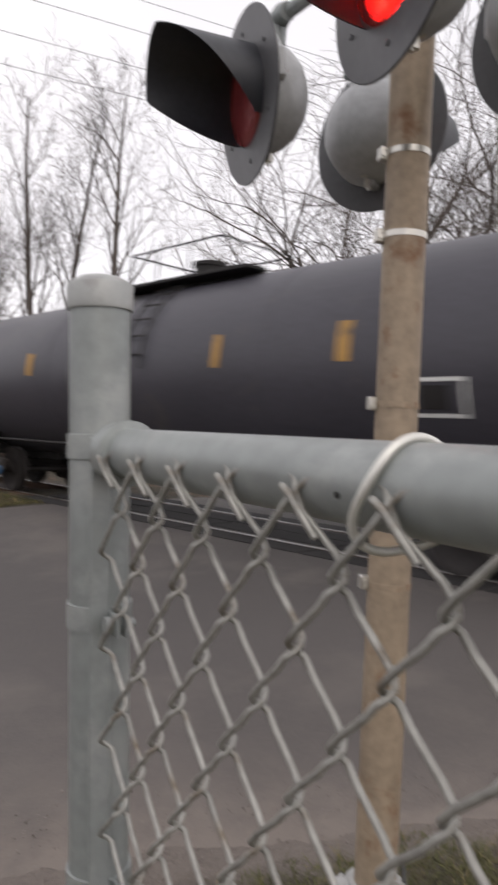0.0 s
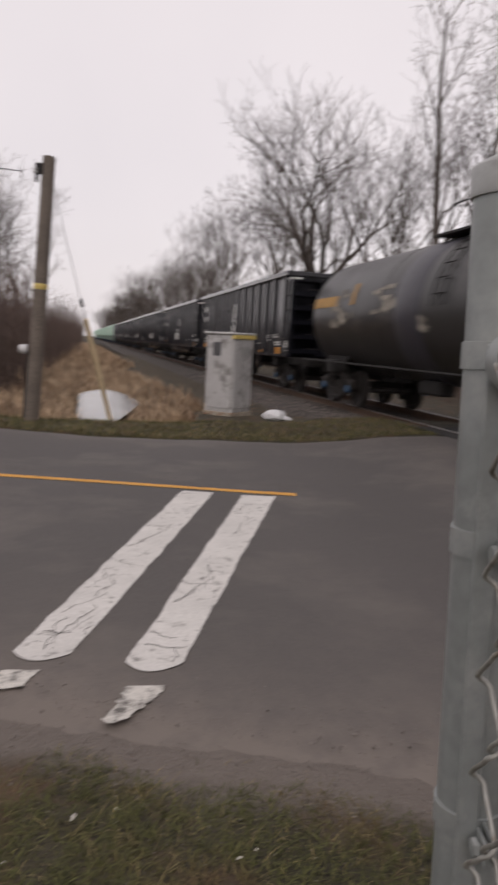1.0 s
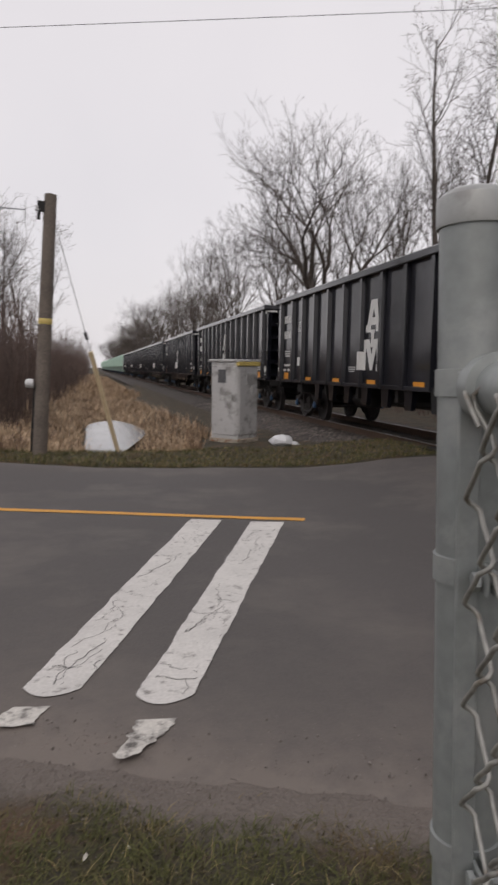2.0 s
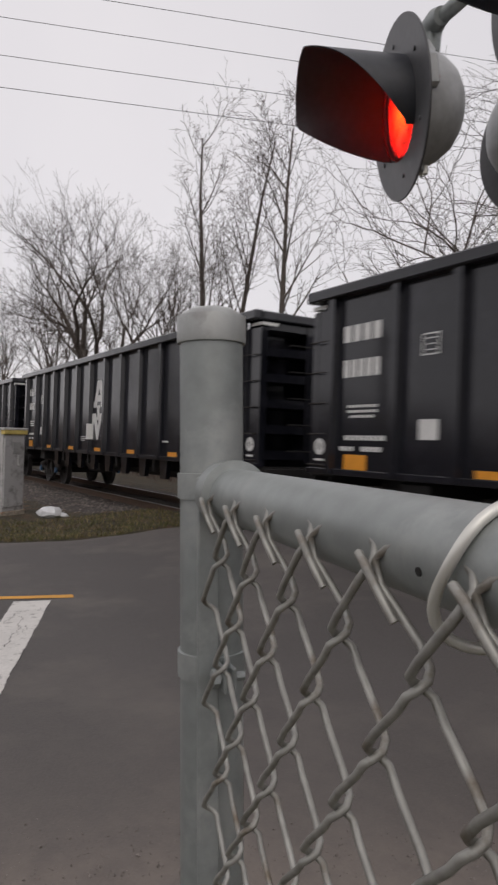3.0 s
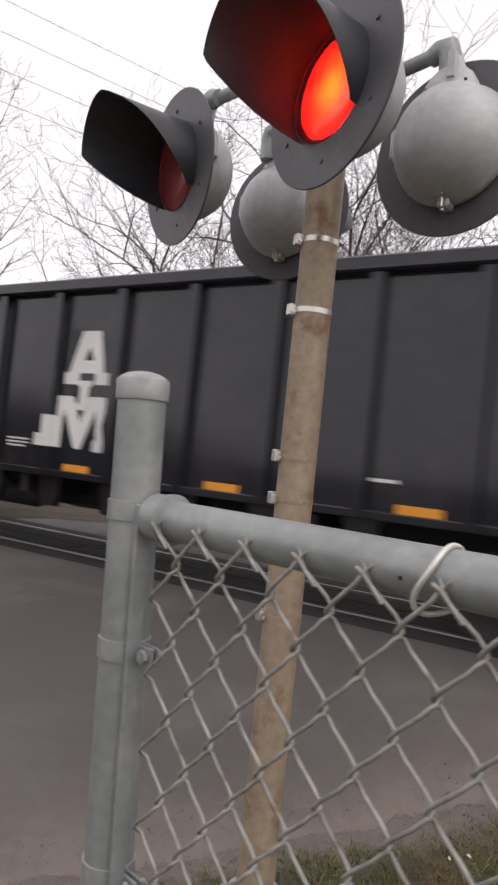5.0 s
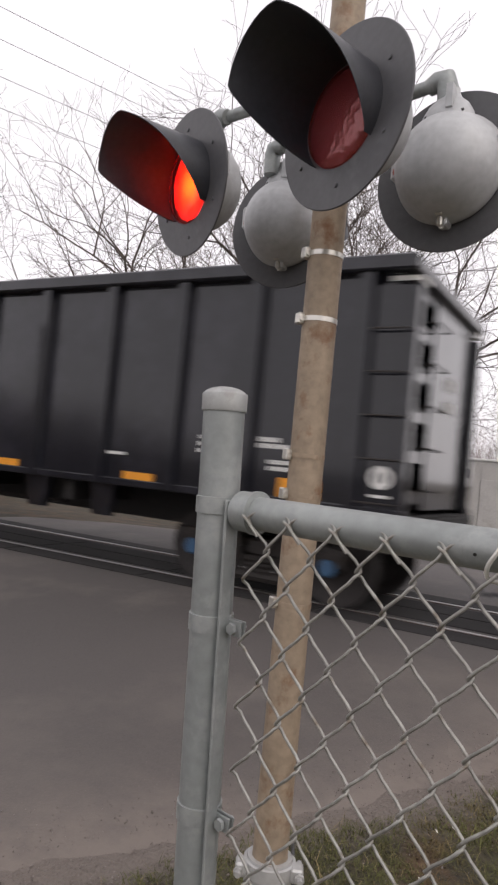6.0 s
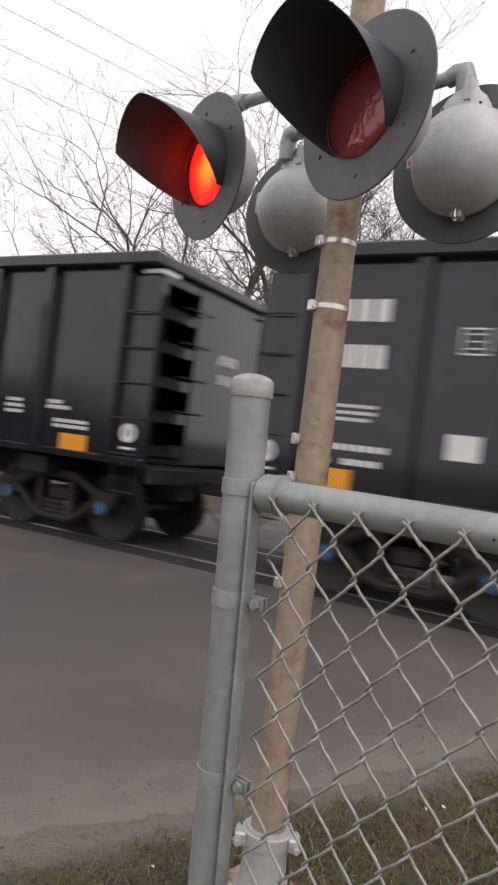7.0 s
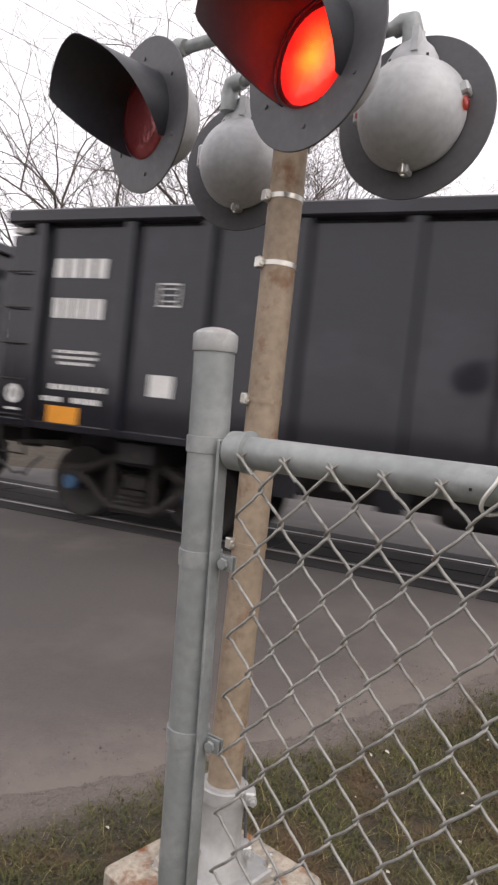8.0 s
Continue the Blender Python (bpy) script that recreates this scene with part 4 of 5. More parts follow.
        for y in (-7.63, 7.63):
            for q in range(5):
                part("grab_iron", rung, TRUCKM, w, "thin grab iron between rib and corner", m=pose(0, y, SILL + 0.12 + 0.44 * q))
            stirrup = Shape().tube([(x - s * 0.03, y - 0.2, SILL), (x - s * 0.03, y - 0.2, SILL - 0.36), (x - s * 0.03, y + 0.2, SILL - 0.36), (x - s * 0.03, y + 0.2, SILL)], 0.016, 6)
            part("stirrup", stirrup, UNDER, w, "bent sill step")
    for e in (-1, 1):
        y = e * (HALF - 0.48)
        end = part("end_wall", Shape().box((0, y, (SILL + TOP) / 2), (2 * SIDE - 0.1, 0.04, TOP - SILL)), CARBLACK, car, "ribbed black end sheet")
        bar = Shape().prism([(-0.10, 0), (0.10, 0), (0.07, 0.36), (-0.07, 0.36)], 2 * SIDE - 0.2, pose(-SIDE + 0.1, y, 0, 90, 0, 90) @ pose(0, 0, 0, 0, 0, -90 if e > 0 else 90)).mesh("end_rib", CARBLACK)
        for q in range(6):
            part("end_rib", bar, CARBLACK, end, m=pose(0, 0, 1.62 + 0.44 * q))
        part("end_chord", Shape().box((0, e * (HALF - 0.12), TOP - 0.02), (2 * SIDE + 0.1, 0.24, 0.15), bevel=0.02), CARBLACK, end)
        for sx in (-1, 1):
            part("corner_post", Shape().box((sx * (SIDE - 0.06), e * (HALF - 0.08), SILL + 1.17), (0.14, 0.14, 2.34), bevel=0.01), CARBLACK, end)
        part("end_platform", Shape().box((0, e * (HALF - 0.2), SILL - 0.02), (2 * SIDE - 0.1, 0.5, 0.05)).box((0, e * (HALF + 0.03), SILL - 0.12), (2 * SIDE - 0.2, 0.08, 0.2), bevel=0.01), UNDER, end)
        grab = Shape().tube([(-0.9, e * (HALF - 0.06), 0), (-0.9, e * (HALF + 0.02), 0), (-0.35, e * (HALF + 0.02), 0), (-0.35, e * (HALF - 0.06), 0)], 0.013, 6).mesh("grab_iron", UNDER)
        for q in range(5):
            part("grab_iron", grab, UNDER, end, m=pose(0, 0, 1.7 + 0.45 * q))
        for sx in (-1, 1):
            # white strip added for the sky that shines through under the top rail
            sky_bar = Shape().box((sx * (SIDE + 0.012), e * (HALF - 0.16), 3.82), (0.012, 0.30, 0.05)).box((sx * (SIDE - 0.16), e * (HALF - 0.008), 3.82), (0.32, 0.012, 0.05))
            part("corner_tag", sky_bar, MARK, end, "pale strip standing in for bright sky through the top corner gap")
        part("end_plate", Shape().box((0.46, e * (HALF - 0.115), 2.68), (1.92, 0.025, 2.4)), CARBLACK, end, "plain outer end sheet")
        for z, k in ((3.0, 4), (2.72, 5)):
            tagged(part("end_stencil", letter_bars([(0, z, 0.5, 0.14, k)]), MARK, end, "white stencilled line", m=pose(0.35, e * (HALF - 0.095), 0, 0, 0, 90)), kind="stuff")
    part("floor", Shape().box((0, 0, 1.45), (2 * SIDE - 0.1, 2 * HALF - 1.6, 0.05)), UNDER, car)
    sill = part("centre_sill", Shape().box((0, 0, 1.14), (0.42, 2 * HALF - 0.6, 0.44), bevel=0.02), UNDER, car, "grimy centre sill")
    for y in (-5.9, 5.9):
        part("bolster", Shape().box((0, y, 1.24), (2.7, 0.5, 0.26), bevel=0.02), UNDER, sill)
    for y in (-3.4, -1.1, 1.1, 3.4):
        part("cross_bearer", Shape().box((0, y, 1.26), (2.8, 0.14, 0.24)), UNDER, sill)
    part("air_reservoir", Shape().lathe([(0, -0.6), (0.15, -0.55), (0.18, -0.45), (0.18, 0.45), (0.15, 0.55), (0, 0.6)], 16, pose(-0.8, 1.9, 1.05) @ ALONG_Y), UNDER, car, "round air tank", smooth=40)
    part("brake_lever", Shape().tube([(-0.6, -2.6, 1.02), (-0.6, 0.9, 0.98)], 0.03, 6), TRUCKM, car)
    add_trucks(car, 6.1)
    couplers(car, CAR_PITCH / 2)
    return car


def tank_car(name, label, paint_, faded):
    car = thing(name, label, "rail car", "tank cars of the train")
    half, r, zc = 7.75, 1.50, 2.62
    prof = [(0, -half), (0.5, -half + 0.03), (0.95, -half + 0.14), (1.25, -half + 0.32), (1.42, -half + 0.52), (r, -half + 0.8)]
    prof = prof + [(r, -2.5), (r, 0), (r, 2.5)] + [(a, -b) for a, b in prof[::-1]]
    tank = part("tank", Shape().lathe(prof, 64, pose(0, 0, zc) @ ALONG_Y), paint_, car, "smooth black cylindrical tank shell", smooth=40)
    for y in (-half + 0.8, -2.6, 2.6, half - 0.8):
        part("weld_band", Shape().lathe([(r, -0.03), (r + 0.008, -0.025), (r + 0.008, 0.025), (r, 0.03)], 64, pose(0, y, zc) @ ALONG_Y), paint_, tank, smooth=40)
    jacket = Shape().lathe([(r + 0.002, -0.55), (r + 0.02, -0.5), (r + 0.02, 0.5), (r + 0.002, 0.55)], 64, pose(0, 1.3, zc) @ ALONG_Y)
    part("jacket_band", jacket, TANKM if faded else TANKOLD, tank, "darker band round the shell", smooth=40)
    dome = Shape().lathe([(0.27, 0), (0.27, 0.36), (0.30, 0.36), (0.30, 0.42), (0, 0.44)], 24, pose(0, 0, zc + r - 0.04))
    part("manway", dome, UNDER, car, "round bolted manway", smooth=35)
    deck = Shape()
    for s in (-1, 1):
        deck.box((s * 0.62, 0, zc + r - 0.02), (0.42, 3.4, 0.05), bevel=0.005)
        deck.box((s * 0.45, 0, zc + r - 0.12), (0.06, 3.2, 0.16))
    part("walkway", deck, UNDER, car, "dark steel walkway grating")
    rails = Shape()
    for s in (-1, 1):
        x = s * 0.80
        for y in (-1.1, -0.4, 0.4, 1.1):
            rails.tube([(x, y, zc + r - 0.05), (x, y, zc + r + 0.5)], 0.014, 8)
        rails.tube([(x, -1.1, zc + r + 0.5), (x, 1.1, zc + r + 0.5)], 0.016, 8)
    for y in (-1.1, 1.1):
        rails.tube([(-0.8, y, zc + r + 0.5), (0.8, y, zc + r + 0.5)], 0.016, 8)
    part("handrail", rails, UNDER, car, "thin safety rail round the manway", smooth=60)
    for s in (-1, 1):
        lad = Shape()
        for q in range(8):
            a = radians(8 + 11 * q)
            lad.tube([(s * (r + 0.05) * math.cos(a), -0.22, zc + (r + 0.05) * math.sin(a)), (s * (r + 0.05) * math.cos(a), 0.22, zc + (r + 0.05) * math.sin(a))], 0.014, 6)
        for y in (-0.22, 0.22):
            lad.tube([(s * (r + 0.05) * math.cos(radians(a)), y, zc + (r + 0.05) * math.sin(radians(a))) for a in range(0, 91, 10)], 0.018, 6)
        part("ladder", lad, UNDER, car, "curved steel ladder", smooth=60)
        run = Shape().tube([(s * 1.52, -half + 0.1, 1.42), (s * 1.52, half - 0.1, 1.42)], 0.022, 8)
        for y in (-7.2, -4.4, -1.5, 1.5, 4.4, 7.2):
            run.tube([(s * 1.52, y, 1.42), (s * 1.40, y, 1.18)], 0.018, 6)
        part("side_rail", run, UNDER, car, "long grab rail beside the tank", smooth=60)

        def on_shell(y, z0, z1, w, mat, nm, lb, ragged=0.0):
            c, n = Shape(), 14
            a0, a1 = math.asin((z0 - zc) / r), math.asin((z1 - zc) / r)
            for i in range(n + 1):
                a = a0 + (a1 - a0) * i / n
                for k in range(n + 1):
                    c.v.append((s * (r + 0.012) * math.cos(a), y - w / 2 + w * k / n, zc + (r + 0.012) * math.sin(a)))
            for i in range(n):
                for k in range(n):
                    u, v = (i + 0.5) / n * 2 - 1, (k + 0.5) / n * 2 - 1
                    if ragged and u * u + v * v + ragged * noise.noise((u * 1.8 + y, v * 1.8, z0)) > 0.55:
                        continue
                    q = (i * (n + 1) + k, i * (n + 1) + k + 1, (i + 1) * (n + 1) + k + 1, (i + 1) * (n + 1) + k)
                    c.f.append(q if s > 0 else q[::-1])
            part(nm, c, mat, tank, lb, smooth=40)
        if faded:
            on_shell(6.1, 2.80, 3.06, 1.7, AMBER, "stripe", "faded yellow stencil band")
            on_shell(4.9, 2.2, 3.2, 1.5, SCUFF, "patch", "pale scuffed patch", 1.5)
            on_shell(2.4, 2.5, 3.15, 1.6, SCUFF, "patch", "pale scuffed patch", 1.2)
            on_shell(1.0, 2.05, 2.55, 1.5, SCUFF, "patch", "pale scuffed patch", 1.4)
            on_shell(4.2, 2.8, 3.3, 0.22, AMBER, "stripe", "faded yellow stripe")
            on_shell(-1.2, 2.85, 3.35, 0.18, AMBER, "stripe", "faded yellow stripe")
            for q in range(4):
                on_shell(-4.6, 2.72 + 0.17 * q, 2.80 + 0.17 * q, 1.0, AMBER, "lettering", "faded yellow stencil line")
            on_shell(-2.9, 2.35, 2.6, 0.5, MARK, "panel", "pale data panel")
            on_shell(-6.9, 1.75, 2.2, 0.42, MARK, "placard", "white diamond placard")
            on_shell(-half + 0.95, 2.3, 3.6, 0.10, AMBER, "edge_stripe", "yellow stripe at the tank end")
        else:
            for y in (5.4, 6.1):
                on_shell(y, 2.95, 3.12, 0.55, AMBER, "stripe", "yellow reflective stripe")
            on_shell(5.7, 2.72, 2.78, 1.5, AMBER, "stencil", "thin yellow stencil line")
            on_shell(-1.84, 2.58, 3.02, 0.15, AMBER, "stripe", "yellow reflective stripe")
            on_shell(-3.93, 2.58, 3.04, 0.18, AMBER, "stripe", "yellow reflective stripe")
            on_shell(3.2, 2.6, 3.0, 0.22, AMBER, "stripe", "yellow reflective stripe")
            for y, z0, z1, w in ((-5.05, 1.98, 2.02, 0.72), (-5.05, 2.34, 2.38, 0.72), (-4.71, 1.98, 2.38, 0.04), (-5.39, 1.98, 2.38, 0.04), (-5.05, 2.06, 2.3, 0.34)):
                on_shell(y, z0, z1, w, MARK if w > 0.4 or w < 0.1 else UNDER, "placard_frame", "pale placard holder")
    for y in (-6.0, 6.0):
        stub = part("stub_sill", Shape().box((0, y, 1.2), (0.5, 3.6, 0.4), bevel=0.02), UNDER, car, "grimy stub sill")
        part("bolster", Shape().box((0, y, 1.3), (2.6, 0.6, 0.34), bevel=0.03), UNDER, stub)
        for s in (-1, 1):
            part("saddle", Shape().prism([(-0.5, 0), (0.5, 0), (0.9, 0.5), (-0.9, 0.5)], 0.06, pose(s * 1.05 - 0.03, y, 1.2, 90, 0, 90)), UNDER, stub)
        part("end_beam", Shape().box((0, 8.0 if y > 0 else -8.0, 1.3), (2.7, 0.12, 0.22), bevel=0.02), UNDER, stub)
    part("outlet_valve", Shape().lathe([(0.0, 1.0), (0.25, 1.0), (0.25, 1.25), (0.4, 1.3)], 16), UNDER, car)
    part("brake_cylinder", Shape().box((-0.5, 1.6, 1.05), (0.4, 0.9, 0.3), bevel=0.05), UNDER, car)
    add_trucks(car, 6.0)
    couplers(car, 8.45)
    return car


def hopper():
    car = thing("hopper_car", "mint green covered hopper car far down the line", "rail car", "hopper cars of the train")
    body = Shape()
    for s in (-1, 1):
        body.prism([(-7.8, 3.2), (7.8, 3.2), (7.8, 4.1), (-7.8, 4.1)], 0.1, pose(s * 1.5 - 0.05, 0, 0, 90, 0, 90))
        body.prism([(-7.2, 2.0), (7.2, 2.0), (7.8, 3.2), (-7.8, 3.2)], 0.1, pose(s * 1.5 - 0.05, 0, 0, 90, 0, 90))
        for i in range(13):
            body.box((s * 1.55, -7.2 + 1.2 * i, 3.0), (0.12, 0.12, 2.0))
    body.box((0, 0, 4.15), (2.9, 15.6, 0.1)).box((0, 7.6, 3.2), (2.9, 0.1, 1.9)).box((0, -7.6, 3.2), (2.9, 0.1, 1.9))
    part("body", body, MINT, car, "pale green ribbed steel body")
    bays = Shape()
    for y in (-3.5, 0, 3.5):
        bays.prism([(-1.6, 2.1), (1.6, 2.1), (0.5, 1.0), (-0.5, 1.0)], 2.4, pose(-1.2, y, 0, 90, 0, 90))
    part("outlet_bay", bays, MINT, car)
    part("underframe", Shape().box((0, 0, 1.2), (0.5, 15.5, 0.4)), UNDER, car)
    add_trucks(car, 6.2)
    couplers(car, CAR_PITCH / 2)
    return car


TRAIN = []
first = gondola()
TRAIN.append((first, 0))
for i in range(1, 7):
    TRAIN.append((copy_thing(first, pose(0, 0, 0)), CAR_PITCH * i))
mint = hopper()
TRAIN.append((mint, CAR_PITCH * 7))
for i in range(8, 20):
    TRAIN.append((copy_thing(mint, pose(0, 0, 0)), CAR_PITCH * i))
TRAIN.append((tank_car("tank_car", "faded black railway tank car with scuffed patches, rolling", TANKOLD, True), -17.12))
TRAIN.append((tank_car("tank_car", "glossy black railway tank car with yellow stripes, rolling", TANKM, False), -34.05))


# ---- bare trees ----
def bare_tree(seed, height, girth, spread_, forks=1, lean=0.0, low=0.3, levels=4, fine=0.007, more=0, limb=1.0, slim=1.0):
    """Tapered trunk with limbs, branches and fine twigs, as (wood, twigs)."""
    rng = random.Random(seed)
    wood, twig = Shape(), Shape()

    def grow(p, d, length, r, level):
        n = 6 if level < 2 else (4 if level == 2 else 3)
        pts, radii = [p.copy()], [r]
        q, dd = p.copy(), d.copy()
        for i in range(n):
            wob = (0.03, 0.05, 0.075, 0.11, 0.13)[level]
            dd = (dd + Vector((rng.gauss(0, wob), rng.gauss(0, wob), rng.gauss((0.03, 0.07, 0.05, 0.03, 0.03)[level], wob * 0.5)))).normalized()
            q = q + dd * length / n
            pts.append(q.copy())
            radii.append(max(r * (1 - 0.82 * (i + 1) / n), fine))
        (wood if level < 2 else twig).tube(pts, radii, (10, 6, 4, 3, 3)[level], cap=False)
        if level >= levels:
            return
        count = (rng.randint(12, 15), rng.randint(6, 8), rng.randint(5, 6) + more, rng.randint(2, 4) + more, 0)[level]
        for k in range(count):
            t = low + (1 - low) * (k + rng.random()) / count if level == 0 else 0.18 + 0.80 * (k + rng.random()) / count
            f = min(t * n, n - 0.001)
            i = int(f)
            at = pts[i].lerp(pts[i + 1], f - i)
            base = (pts[i + 1] - pts[i]).normalized()
            az = rng.uniform(0, 2 * math.pi) if level == 0 else rng.choice((-1, 1)) * rng.uniform(0.4, 1.9)
            side = base.orthogonal().normalized()
            side = Matrix.Rotation(az + (0 if level == 0 else k * 2.4), 3, base) @ side
            open_ = rng.uniform(0.55, 1.0) * spread_ if level == 0 else rng.uniform(0.5, 1.05)
            nd = (base * math.cos(open_) + side * math.sin(open_)).normalized()
            if level < 2:
                nd = (nd + Vector((0, 0, 0.10))).normalized()
            rr = max(radii[i] * rng.uniform(0.42, 0.66) * (slim if level == 0 else 1), fine)
            ln = length * (limb * rng.uniform(0.42, 0.62) * (1.15 - 0.55 * t) if level == 0 else rng.uniform(0.34, 0.58))
            grow(at, nd, ln, rr, level + 1)

    for k in range(forks):
        a = 2 * math.pi * k / forks + seed
        d = Vector((lean + (0.16 * math.cos(a) if forks > 1 else 0), 0.16 * math.sin(a) if forks > 1 else 0, 1)).normalized()
        grow(Vector((0.12 * math.cos(a) * (forks > 1), 0.12 * math.sin(a) * (forks > 1), -0.2)), d, height * (1 - 0.08 * k), girth * (1 - 0.15 * k), 0)
    return wood.mesh("trunk", BARK, 60), twig.mesh("crown", BARK)


def forked_tree(seed, height, girth, bole, open_, levels=9, fine=0.006, lift=0.12, shrink=0.80, limbs=3, lean=0.0, crook=1.0, shoots=0):
    """A tree whose bole divides into rising limbs that fork again and again into fine twigs, as (wood, twigs)."""
    rng = random.Random(seed)
    wood, twig = Shape(), Shape()
    first = height * (1 - bole) / sum(shrink ** k for k in range(levels)) * 1.30

    def grow(p, d, length, r, level):
        n = 4 if level < 3 else 3
        pts, radii, q, dd = [p.copy()], [r], p.copy(), d.copy()
        end = max(r * 0.84, fine)
        for i in range(n):
            wob = crook * (0.045 + 0.022 * level)
            dd = (dd + Vector((rng.gauss(0, wob), rng.gauss(0, wob), rng.gauss(lift * 0.3, wob * 0.6)))).normalized()
            q = q + dd * length / n
            pts.append(q.copy())
            radii.append(r + (end - r) * (i + 1) / n)
        (wood if level < 3 else twig).tube(pts, radii, (9, 7, 6, 4, 4, 3, 3, 3, 3, 3)[level], cap=False)
        if level >= levels:
            return
        turn = rng.uniform(0, 6.28)
        heads = limbs if level == 0 else (3 if rng.random() < 0.22 else 2)
        for k in range(heads):
            az = turn + 6.283 * k / heads + rng.uniform(-0.5, 0.5)
            side = Matrix.Rotation(az, 3, dd) @ dd.orthogonal().normalized()
            a = open_ * (rng.uniform(0.35, 0.75) if k == 0 and level else rng.uniform(0.75, 1.35))
            nd = (dd * math.cos(a) + side * math.sin(a) + Vector((0, 0, lift))).normalized()
            grow(q, nd, length * shrink * rng.uniform(0.82, 1.14) if level else first * rng.uniform(0.92, 1.1), max(end * rng.uniform(0.60, 0.82), fine), level + 1)
        if level > 0:  # lateral shoots
            for _ in range(1 if level < 4 else rng.randint(shoots, 1)):
                i = rng.randrange(1, n)
                side = Matrix.Rotation(rng.uniform(0, 6.28), 3, dd) @ dd.orthogonal().normalized()
                a = rng.uniform(0.6, 1.1)
                nd = (dd * math.cos(a) + side * math.sin(a) + Vector((0, 0, lift))).normalized()
                grow(pts[i], nd, length * rng.uniform(0.35, 0.75), max(radii[i] * 0.45, fine), min(levels, level + 2))

    grow(Vector((0, 0, -0.2)), Vector((lean, 0, 1)).normalized(), height * bole, girth, 0)
    return wood.mesh("trunk", BARK, 60), twig.mesh("crown", BARK)


KINDS = [forked_tree(5, 15.6, 0.36, 0.36, 0.52, 8, 0.0066, 0.08, 0.80, 4), bare_tree(11, 15.0, 0.19, 0.85, 2, 0.02, 0.42, 4, 0.006, -2, 0.45, 0.7), bare_tree(23, 14.5, 0.18, 0.85, 1, -0.02, 0.40, 4, 0.006, -2, 0.52, 0.7),
         forked_tree(31, 12.6, 0.23, 0.34, 0.40, 8, 0.0062, 0.11, 0.80, 3), forked_tree(47, 11.0, 0.20, 0.22, 0.50, 8, 0.0046, 0.05, 0.80, 5, 0.03, 1.1, 1), bare_tree(53, 9.0, 0.13, 0.9, 1, 0.0, 0.15, 3)]


def plant(kind, x, y, turn, size=1.0, label="tall bare winter tree behind the railway"):
    x -= 0.033 * max(0, y - 50)
    t = thing("tree", label, "tree", "bare trees along the railway", m=pose(x, y, ground_z(x, y), 0, 0, turn))
    wood, twig = KINDS[kind]
    for nm, me in (("trunk", wood), ("crown", twig)):
        ob = part(nm, me, BARK, t)
        ob.scale = (size, size, size)
    return t


for kind, x, y, turn, size in (
    (0, 11.1, 41.3, 75, 0.92), (1, 13.4, 28.0, 200, 1.15), (2, 14.3, 24.5, 90, 1.12), (3, 12.8, 34.1, 60, 0.85), (3, 14.3, 33.5, 200, 0.80), (3, 12.4, 54, 10, 0.92), (3, 11.3, 48, 120, 0.86),
    (3, 9.8, 60, 140, 0.88), (3, 10.5, 70, 30, 0.92), (3, 11, 82, 75, 1.0), (0, 11, 94, 250, 0.75), (3, 10, 110, 10, 0.95), (0, 10, 135, 40, 0.85),
    (3, 12, 160, 80, 1.0), (0, 12, 210, 10, 0.9), (3, 11, 260, 60, 1.0),
    (4, 15.05, 11.2, 30, 1.0), (4, 19.6, 10.0, 130, 1.1), (4, 21.8, 8.3, 250, 1.0),
):
    plant(kind, x, y, turn, size)
rng_far = random.Random(77)
for k in range(26):
    y = 120 + 15 * k
    plant((0, 3, 4)[k % 3], 9.5 + rng_far.uniform(0, 7), y, rng_far.uniform(0, 360), rng_far.uniform(0.85, 1.15))
for kind, x, y, turn, size in ((2, -6.4, 32, 0, 0.55), (1, -4.8, 30, 120, 0.5), (5, -7.2, 36, 40, 0.9), (5, -10, 40, 90, 1.0), (2, -9, 44, 50, 0.6)):
    plant(kind, x, y, turn, size, "thin bare winter tree in the scrub beside the line")


def scrub(name, count, where, height, seed, label, mat=None):
    rng, s = random.Random(seed), Shape()
    for _ in range(count):
        x, y = where(rng)
        x -= 0.033 * max(0, y - 50)
        z = ground_z(x, y) - 0.05
        h = height * rng.uniform(0.45, 1.15)
        p = Vector((x, y, z))
        tip = p + Vector((rng.gauss(0, 0.14) * h, rng.gauss(0, 0.14) * h, h))
        mid = p.lerp(tip, 0.5) + Vector((rng.gauss(0, 0.05) * h, rng.gauss(0, 0.05) * h, 0))
        s.tube([p, mid, tip], [0.016, 0.011, 0.004], 3, cap=False)
        for _k in range(4):
            a = p.lerp(tip, rng.uniform(0.3, 0.9))
            s.tube([a, a + Vector((rng.gauss(0, 0.2), rng.gauss(0, 0.2), rng.uniform(0.15, 0.4))) * h * 0.6], [0.008, 0.003], 3, cap=False)
    return tagged(part(name, s, mat or SCRUB), label, "scrub", kind="stuff")


scrub("scrub_thicket", 5200, lambda r: (-4.0 - abs(r.gauss(0, 9)), 18 + 60 * r.random() ** 1.6), 3.6, 5, "dense leafless red-brown brush beside the line")
scrub("far_scrub", 2600, lambda r: (-3.2 - abs(r.gauss(0, 6)), 60 + 220 * r.random()), 5.0, 6, "dense leafless brush far down the line")
scrub("trackside_scrub", 2600, lambda r: (10.8 + abs(r.gauss(0, 4)), 17 + 125 * r.random() ** 1.3), 2.6, 8, "leafless undergrowth behind the train")


